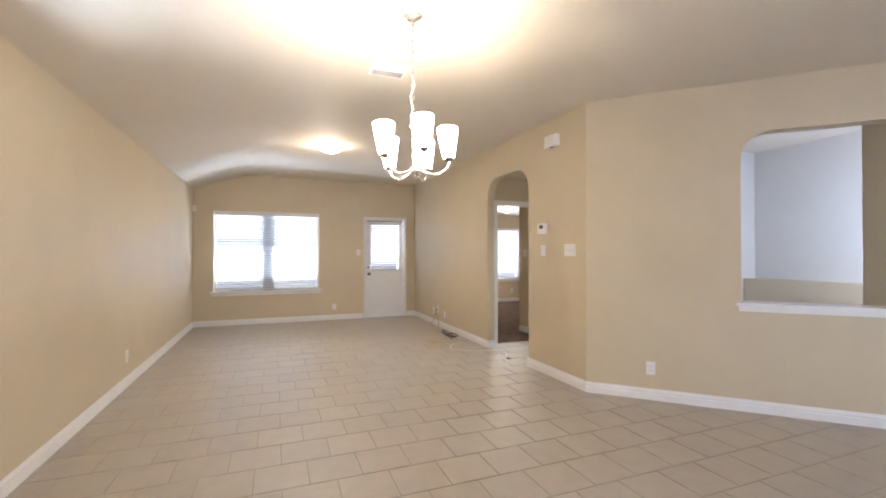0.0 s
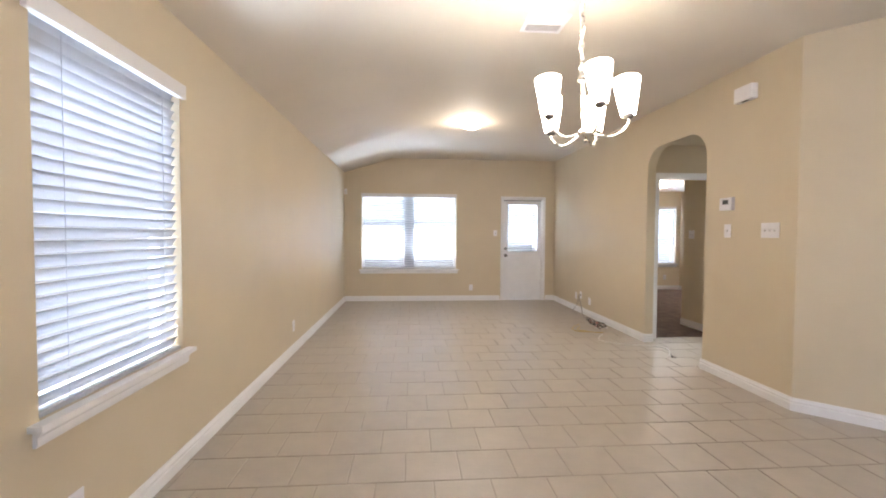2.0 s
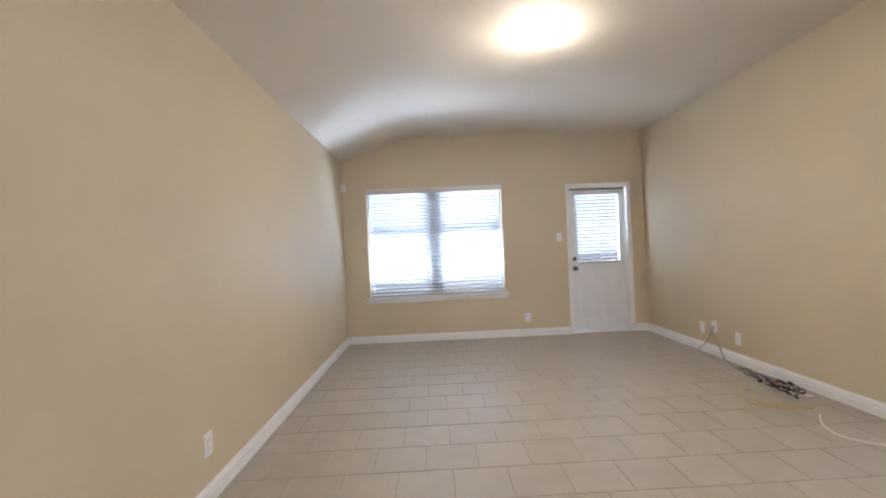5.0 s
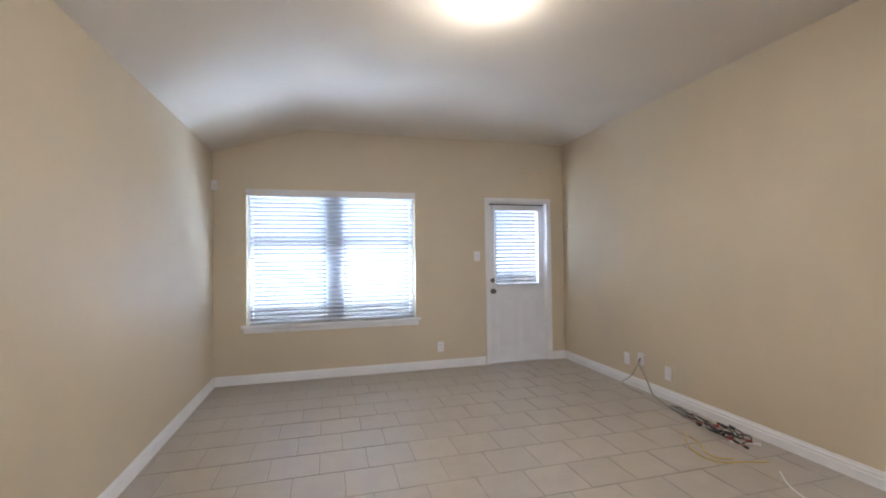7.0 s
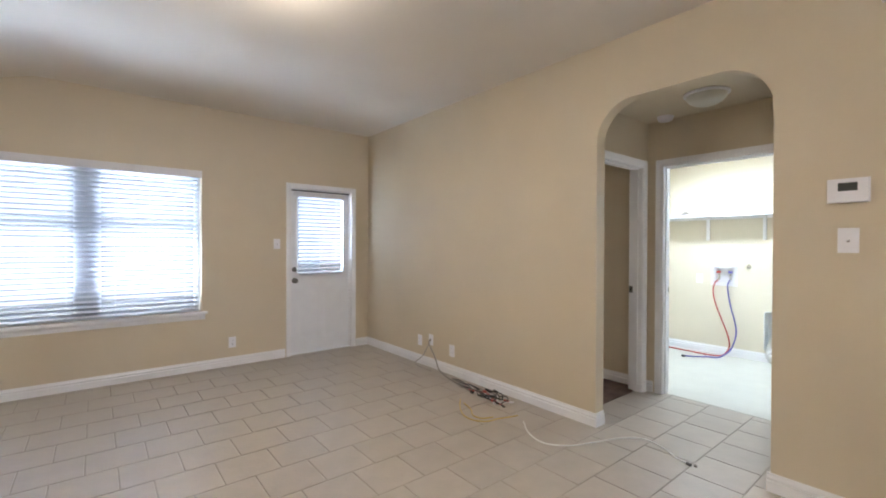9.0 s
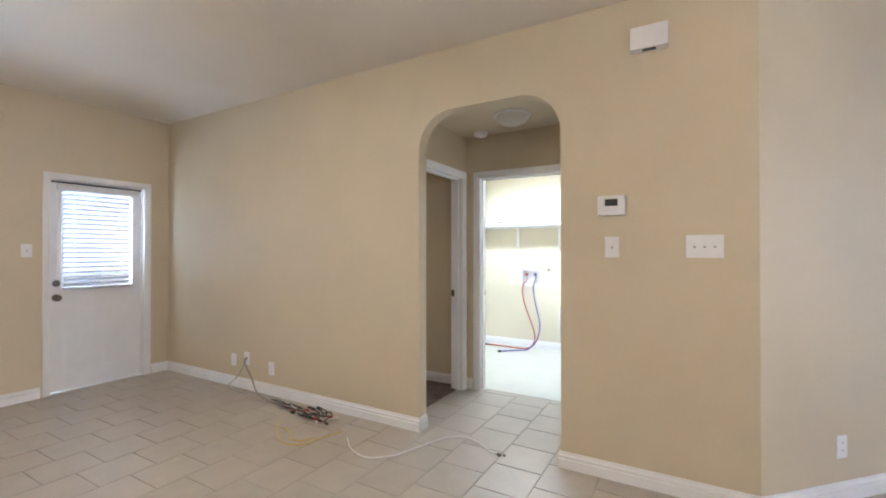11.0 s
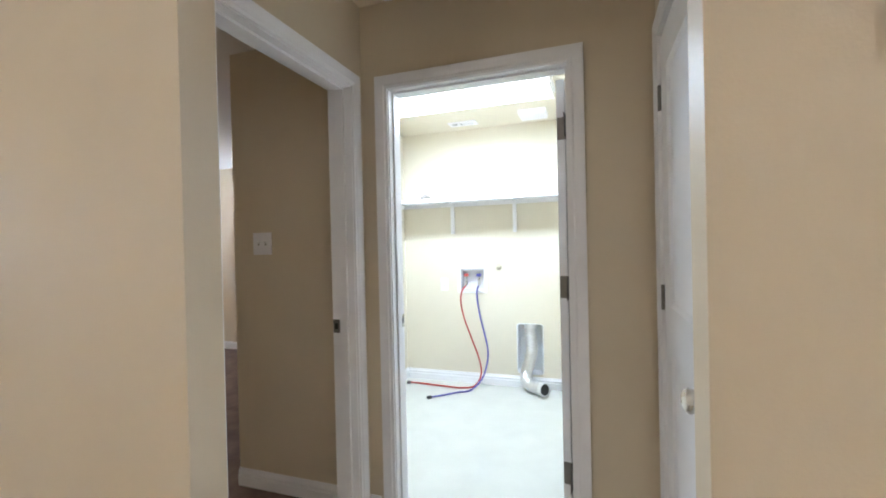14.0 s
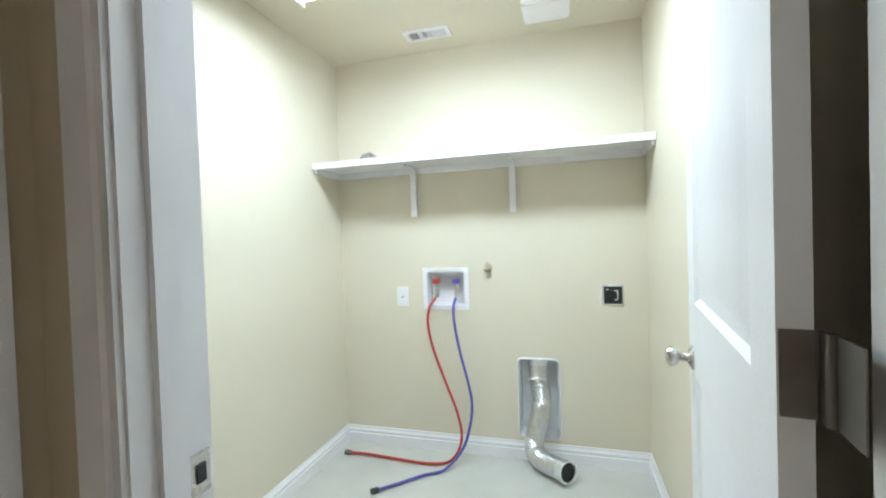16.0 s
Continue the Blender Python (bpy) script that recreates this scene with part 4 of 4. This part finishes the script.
for k in range(5):
    turn = LEANING @ Matrix.Rotation(TOWARD + radians(18 + 72 * k), 4, "Z")
    off = turn @ Matrix.Translation((RC, 0, 0))
    arm = part("arm", tube(bmesh.new(), [turn @ p for p in spline(arm_pts, 6)], 0.0068, 8), NICKEL, cl)
    part("socket_cup", lathe(bmesh.new(), socket_prof, m=off, seg=20), DARKNICKEL, arm)
    part("shade", lathe(bmesh.new(), shade_prof, m=off, seg=28), SHADE, arm, "glowing frosted glass shade")

# ---- pass-through ledge ----
ledge = thing("pass_through_sill", (0, 0, 0), "white wooden ledge of the pass-through", "sill", kind="structure")
ledge.matrix_world = Matrix(((r2, -r2, 0, XE), (-r2, -r2, 0, 3.5), (0, 0, 1, 0), (0, 0, 0, 1)))
part("stool", softbox(SO - 0.04, SE + 0.04, -0.19, 0.045, ZS, ZS + 0.024, 0.007, 3), TRIM, ledge)
part("apron", softbox(SO - 0.02, SE + 0.02, 0.001, 0.022, ZS - 0.045, ZS, 0.006, 2), TRIM, ledge)


# ---- laundry ----
sh = thing("laundry_shelf", (0, 0, 0), "white wooden wall shelf on two brackets", "shelf")
part("board", softbox(5.765, LX1 - 0.001, LY0 + 0.002, LY1 - 0.002, 1.698, 1.717, 0.003, 2), TRIM, sh)
part("front_edge", softbox(5.752, 5.765, LY0 + 0.002, LY1 - 0.002, 1.684, 1.719, 0.003, 2), TRIM, sh)
for y0, y1 in ((LY0 + 0.001, LY0 + 0.019), (LY1 - 0.019, LY1 - 0.001)):
    part("cleat", softbox(5.77, LX1 - 0.02, y0, y1, 1.662, 1.698, 0.002, 1), TRIM, sh)
part("back_cleat", softbox(LX1 - 0.019, LX1 - 0.001, LY0 + 0.02, LY1 - 0.02, 1.662, 1.698, 0.002, 1), TRIM, sh)
for y in (5.90, 5.315):
    br = part("bracket", softbox(LX1 - 0.045, LX1 - 0.020, y - 0.016, y + 0.016, 1.405, 1.697, 0.003, 2), TRIM, sh)
    part("arm", softbox(5.90, LX1 - 0.045, y - 0.012, y + 0.012, 1.685, 1.697, 0.002, 2), TRIM, br)
# a few grey scraps left on the shelf
scrap = thing("scrap", (5.83, 6.09, 1.717), "crumpled grey scrap lying on the laundry shelf", "scrap")
bm = bmesh.new()
bmesh.ops.create_icosphere(bm, subdivisions=2, radius=0.06)
for v in bm.verts:
    v.co *= 0.75 + 0.5 * noise.noise(v.co * 40)
    v.co.z = max(v.co.z * 0.7 + 0.022, 0.0)
part("lump", bm, GREYCABLE, scrap)
bm = bmesh.new()
box(bm, -0.03, 0.05, 0.05, 0.20, 0, 0.006, pose(0, 0, 0, 0, 0, 12))
part("strip", soft(bm, 0.002, 1), GREYCABLE, scrap)

# washer box
wb = thing("washer_box", (LX1, 5.73, 0.972), "white recessed washer supply box with red and blue valves", "washer box")
bm = bmesh.new()
for a, b, c, e in ((-0.14, 0.14, -0.124, -0.100), (-0.14, 0.14, 0.100, 0.124), (-0.14, -0.115, -0.100, 0.100), (0.115, 0.14, -0.100, 0.100)):
    box(bm, -0.008, -0.0003, a, b, c, e)
part("flange", soft(bm, 0.002, 1), PLASTIC, wb)
bm = bmesh.new()
for b in ((0.085, 0.088, -0.114, 0.114, -0.099, 0.099), (0.001, 0.085, -0.1145, -0.112, -0.099, 0.099), (0.001, 0.085, 0.112, 0.1145, -0.099, 0.099), (0.001, 0.085, -0.112, 0.112, -0.0995, -0.097), (0.001, 0.085, -0.112, 0.112, 0.097, 0.0995)):
    box(bm, *b)
part("tub", bm, PLASTIC, wb)
for y, mat, nm in ((0.066, REDRUB, "red valve handle"), (-0.058, BLUERUB, "blue valve handle")):
    v = part("valve", lathe(bmesh.new(), [(0, 0.02), (0.012, 0.02), (0.012, 0.055), (0.016, 0.06), (0.016, 0.085), (0, 0.085)], (0.04, y, -0.02), 14), NICKEL, wb)
    part("valve_handle", softbox(0.015, 0.032, y - 0.021, y + 0.021, 0.028, 0.056, 0.004, 2), mat, v, nm)
    part("coupling", lathe(bmesh.new(), [(0, -0.035), (0.015, -0.035), (0.015, 0.002), (0.012, 0.02), (0, 0.02)], (0.03, y, -0.02), 14), NICKEL, v)


def hose(name, pts, mat, label):
    h = thing(name, pts[-1], label, "hose", "washer hoses")
    o = Vector(pts[-1])
    run = [p - o for p in spline(pts, 10)]
    part("hose", tube(bmesh.new(), run, 0.008, 10), mat, h)
    d = (run[-1] - run[-3]).normalized()
    part("coupling", tube(bmesh.new(), [run[-1] - d * 0.012, run[-1] + d * 0.024], 0.0145, 12), DARKNICKEL if mat is REDRUB else BLACK, h, "hose end coupling")
    return h


hose("red_hose", [(6.06, 5.796, 0.915), (6.0, 5.815, 0.87), (5.985, 5.825, 0.78), (5.99, 5.80, 0.63), (5.995, 5.73, 0.43), (5.975, 5.66, 0.26), (5.93, 5.63, 0.13), (5.88, 5.68, 0.035), (5.86, 5.80, 0.013), (5.87, 6.0, 0.012), (5.885, 6.18, 0.012), (5.875, 6.31, 0.016)], REDRUB, "red rubber washer hose hanging to the tiled floor")
hose("blue_hose", [(6.06, 5.672, 0.915), (6.0, 5.672, 0.87), (5.985, 5.665, 0.78), (5.99, 5.64, 0.62), (5.995, 5.60, 0.45), (5.98, 5.575, 0.32), (5.95, 5.585, 0.2), (5.90, 5.62, 0.09), (5.82, 5.70, 0.014), (5.74, 5.80, 0.011), (5.63, 5.91, 0.011), (5.55, 5.985, 0.016)], BLUERUB, "blue rubber washer hose hanging to the tiled floor")

# dryer vent box and its duct
db = thing("dryer_vent_box", (LX1, 5.205, 0.35), "galvanised recessed dryer vent box in the wall", "vent box")


def rounded(hw, hh, r):
    """The outline of a rectangle with round corners, half width hw and half height hh."""
    return [*corner(hw - r, hh - r, r, 0, 90, 6), *corner(r - hw, hh - r, r, 90, 180, 6), *corner(r - hw, r - hh, r, 180, 270, 6), *corner(hw - r, r - hh, r, 270, 360, 6)]


bm = bmesh.new()
steps = [[bm.verts.new((x, y, z)) for y, z in rounded(hw, hh, rr)] for x, hw, hh, rr in ((-0.0003, 0.120, 0.230, 0.034), (-0.005, 0.119, 0.229, 0.033), (-0.006, 0.112, 0.222, 0.028), (0.004, 0.107, 0.217, 0.024), (0.088, 0.100, 0.210, 0.020))]
for p, q in zip(steps, steps[1:]):
    for i in range(len(p)):
        bm.faces.new((p[i - 1], p[i], q[i], q[i - 1]))
bm.faces.new(steps[-1])
part("tub", bm, BOXPAINT, db, "pale enamelled tub with round corners")
part("collar", lathe(bmesh.new(), [(0.047, 0.14), (0.052, 0.14), (0.052, 0.2215), (0.047, 0.2215)], (0.04, 0.0, 0), 24), GALV, db)
dd = thing("dryer_duct", (5.9, 5.03, 0), "flexible silver foil dryer duct drooping to the floor", "duct")
ctrl = [(6.10, 5.205, 0.53), (6.085, 5.203, 0.47), (6.05, 5.192, 0.40), (6.025, 5.187, 0.34), (6.0, 5.205, 0.25), (5.985, 5.228, 0.17), (5.965, 5.23, 0.10), (5.935, 5.195, 0.066), (5.905, 5.145, 0.060), (5.87, 5.10, 0.062), (5.835, 5.065, 0.068)]
run = spline(ctrl, 14)
bm = bmesh.new()
tube(bm, [p - Vector((5.9, 5.03, 0)) for p in run[:-1]], 0.052, 24, lambda f: 0.03 if 0.10 < f < 0.32 or 0.50 < f < 0.62 else 0.006)
part("hose", bm, ALU, dd)
d = (run[-1] - run[-4]).normalized()
endm = Matrix.Translation(run[-1] - Vector((5.9, 5.03, 0))) @ d.to_track_quat("Z", "Y").to_matrix().to_4x4()
part("end_ring", lathe(bmesh.new(), [(0.046, -0.03), (0.054, -0.03), (0.0545, -0.012), (0.058, -0.008), (0.058, 0.014), (0.055, 0.018), (0.047, 0.014)], m=endm, seg=26), GALV, dd)
# the duct's dark inside, painted as a black disc over its capped end
part("mouth", lathe(bmesh.new(), [(0, 0.006), (0.0462, 0.006), (0.0462, 0.003), (0, 0.003)], m=endm, seg=26), BLACK, dd, "black disc for the dark inside of the duct")
part("clamp", lathe(bmesh.new(), [(0.050, 0.0), (0.055, 0.0), (0.055, 0.014), (0.050, 0.014)], m=Matrix.Translation(Vector((6.065, 5.208, 0.445)) - Vector((5.9, 5.03, 0))) @ pose(0, 0, 0, 0, 28, 0), seg=24), GALV, dd)

# dryer socket
ds = thing("dryer_outlet", (LX1, 4.805, 0.937), "black dryer socket on a steel plate", "wall outlet")
part("cover", softbox(-0.005, -0.0003, -0.055, 0.055, -0.056, 0.056, 0.002, 2), GALV, ds)
part("face", softbox(-0.010, -0.0045, -0.048, 0.042, -0.046, 0.046, 0.004, 2), BLACK, ds, "black square socket face")
part("socket", lathe(bmesh.new(), [(0, 0), (0.030, 0), (0.030, 0.010), (0.027, 0.013), (0, 0.013)], m=pose(-0.0095, 0.012, 0, 0, -90, 0), seg=28), BLACK, ds)
for y, z, w, h in ((-0.026, 0.0, 0.003, 0.020), (-0.019, 0.024, 0.009, 0.003), (-0.019, -0.024, 0.009, 0.003), (0.026, 0.031, 0.006, 0.004)):
    part("slot", softbox(-0.0112, -0.0095, y - w, y + w, z - h, z + h, 0.0004, 1), GALV, ds, "bright metal contact slot")

# capped gas stub
gs = thing("gas_stub", (LX1, 5.475, 1.092), "small round capped pipe stub painted over in cream", "pipe stub")
part("escutcheon", lathe(bmesh.new(), [(0, 0), (0.027, 0), (0.024, 0.006), (0.016, 0.010), (0, 0.010)], m=pose(-0.0003, 0, 0, 0, -90, 0), seg=24), OLIVEPAINT, gs)
part("cap", lathe(bmesh.new(), [(0.0, 0.009), (0.018, 0.009), (0.020, 0.03), (0.017, 0.042), (0.010, 0.05), (0, 0.052)], m=pose(0, 0, 0, 0, -90, 0), seg=16), OLIVEPAINT, gs)
part("nub", lathe(bmesh.new(), [(0, 0.012), (0.006, 0.012), (0.006, 0.034), (0.004, 0.037), (0, 0.037)], (-0.028, 0, 0), 12), OLIVEPAINT, gs)


# ---- cables on the living-room floor ----
def cable(name, pts, r, mat, label, plugs=(), steps=8):
    c = thing(name, pts[0], label, "cable", "loose cables")
    o = Vector(pts[0])
    run = [p - o for p in spline(pts, steps)]
    part("cord", tube(bmesh.new(), run, r, 7), mat, c)
    for at, m2, ln in plugs:
        i = 0 if at == 0 else len(run) - 1
        d = (run[i] - run[i + (1 if at == 0 else -1)]).normalized()
        part("plug", tube(bmesh.new(), [run[i] - d * 0.004, run[i] + d * ln * 0.5, run[i] + d * ln], r * 2.0, 8), m2, c, "moulded plug")
    return c


cable("white_cable", [(2.56, 5.93, 0.006), (2.44, 5.78, 0.006), (2.40, 5.62, 0.006), (2.50, 5.49, 0.006), (2.68, 5.41, 0.006), (2.86, 5.34, 0.006), (2.98, 5.24, 0.006), (2.96, 5.10, 0.006), (2.885, 4.98, 0.006), (2.86, 4.90, 0.007)], 0.0052, WHITECABLE, "white cable curving over the tiles into the archway", [(1, DARKNICKEL, 0.02)])
cable("yellow_cable", [(2.50, 6.58, 0.006), (2.39, 6.46, 0.006), (2.30, 6.32, 0.006), (2.285, 6.20, 0.006), (2.35, 6.11, 0.006), (2.45, 6.09, 0.007), (2.54, 6.06, 0.006), (2.62, 6.04, 0.006)], 0.005, YELLOW, "yellow cable curled on the tiled floor")
cable("yellow_cable", [(2.47, 6.50, 0.006), (2.42, 6.36, 0.006), (2.34, 6.25, 0.012), (2.35, 6.16, 0.013), (2.43, 6.12, 0.015)], 0.005, YELLOW, "yellow cable curled on the tiled floor")
cable("grey_cable", [(2.905, 7.535, 0.31), (2.86, 7.50, 0.27), (2.875, 7.42, 0.14), (2.86, 7.33, 0.03), (2.82, 7.20, 0.012), (2.77, 7.02, 0.010), (2.74, 6.85, 0.010), (2.70, 6.66, 0.010)], 0.0065, GREYCABLE, "grey cable hanging from a wall plate to the floor", [(1, BLACK, 0.03)])
cable("grey_cable", [(2.905, 7.53, 0.295), (2.885, 7.56, 0.22), (2.89, 7.66, 0.10), (2.885, 7.76, 0.03), (2.84, 7.72, 0.010), (2.80, 7.55, 0.010), (2.80, 7.38, 0.010)], 0.004, GREYCABLE, "thin grey cable looping down from a wall plate")
random.seed(5)
for k in range(9):
    y = 7.05 - k * 0.03
    pts = [(2.80 + random.uniform(-0.03, 0.03), y, 0.010 + 0.006 * (k % 3))]
    for j in range(5):
        y -= random.uniform(0.07, 0.15)
        pts.append((2.76 - 0.014 * j + random.uniform(-0.055, 0.055), y, 0.008 + random.uniform(0, 0.022)))
    mat = (BLACK, GREYCABLE, BLACK, BLACK, GREYCABLE, BLACK, REDRUB, BLACK, WHITECABLE)[k]
    cable("black_cable" if mat is BLACK else "audio_cable", pts, 0.0042, mat, "thin tangled cable in the heap along the baseboard", [(1, (BLACK, REDRUB, PLASTIC)[k % 3], 0.035)])
for k in range(4):
    a = random.uniform(0, 6)
    c = (2.70 + random.uniform(-0.06, 0.06), 6.38 + random.uniform(-0.12, 0.14))
    rr = random.uniform(0.05, 0.08)
    pts = [(c[0] + rr * math.cos(a + q), c[1] + rr * 1.3 * math.sin(a + q), 0.010 + 0.028 * abs(math.sin(q))) for q in (0, 1, 2, 3, 4, 4.8)]
    cable("black_cable", pts, 0.0045, BLACK, "black cable loop in the heap along the baseboard", [(1, BLACK, 0.04)])

# small scraps in the archway
bit = thing("floor_scrap", (2.87, 4.86, 0.0), "tiny dark scrap on the archway tiles", "scrap")
bm = bmesh.new()
bmesh.ops.create_icosphere(bm, subdivisions=1, radius=0.012)
for v in bm.verts:
    v.co.z = max(v.co.z + 0.005, 0.0005)
part("lump", bm, GREYCABLE, bit)

# ---- floor tiles ----
PITCH, GAP, TH = 0.305, 0.0055, 0.012
floor_ob = bpy.data.objects["floor"]


def tile_geometry(bm, x0, x1, y0, y1):
    b = 0.0022
    low = [bm.verts.new((x, y, -TH)) for x, y in ((x0, y0), (x1, y0), (x1, y1), (x0, y1))]
    mid = [bm.verts.new((x, y, -b * 0.7)) for x, y in ((x0, y0), (x1, y0), (x1, y1), (x0, y1))]
    top = [bm.verts.new((x, y, 0)) for x, y in ((x0 + b, y0 + b), (x1 - b, y0 + b), (x1 - b, y1 - b), (x0 + b, y1 - b))]
    for a, c in ((low, mid), (mid, top)):
        for i in range(4):
            j = (i + 1) % 4
            bm.faces.new((a[i], a[j], c[j], c[i]))
    bm.faces.new(top)


whole = bmesh.new()
tile_geometry(whole, GAP / 2, PITCH - GAP / 2, GAP / 2, PITCH - GAP / 2)
tile_me = mesh_of("tile", whole, TILE, 0)
rest = bmesh.new()
random.seed(11)
row = -17
while 3.053 + row * PITCH < YN:
    y0 = 3.053 + row * PITCH
    x0 = (0.1675 if row % 2 == 0 else 0.015) - PITCH * 6
    while x0 < (4.04 if y0 > 4.35 else 6.4):
        x1, y1 = min(x0 + PITCH, 4.07 if y0 > 4.35 else 9), y0 + PITCH
        cy = 5.765 if x0 > XE - 0.05 else 99
        cy = 6.5 if x0 > 3.85 else cy
        if x1 > XW - 0.02 and y1 > YS and y0 < cy - 0.02 and y0 < YN:
            whole_tile = y1 <= cy and x1 - x0 > PITCH - 0.001 and not (x1 > XE and x0 < XE + 0.05 and y1 > 5.765)
            near = (-1.25 < x0 < 2.75 and 1.6 < y0 < 7.0) or (2.75 <= x0 < 3.9 and 4.4 < y0 < 5.4)
            if whole_tile and near:
                t = new("tile", tile_me)
                t.parent = floor_ob
                t.matrix_local = pose(x0, y0, random.uniform(-0.0006, 0), random.uniform(-0.08, 0.08), random.uniform(-0.08, 0.08), 0)
            else:
                e = min(y1, cy)
                if x1 > XE and x0 < XE + 0.05 and y0 > 5.6:
                    x1c = XE + 0.02
                else:
                    x1c = x1
                if x1c - x0 > 0.03 and e - y0 > 0.03:
                    tile_geometry(rest, x0 + GAP / 2, x1c - GAP / 2, y0 + GAP / 2, e - GAP / 2)
        x0 += PITCH
    row += 1
tiles = part("tiles", rest, TILE, floor_ob, smooth=0)
tagged(tiles, kind="stuff")
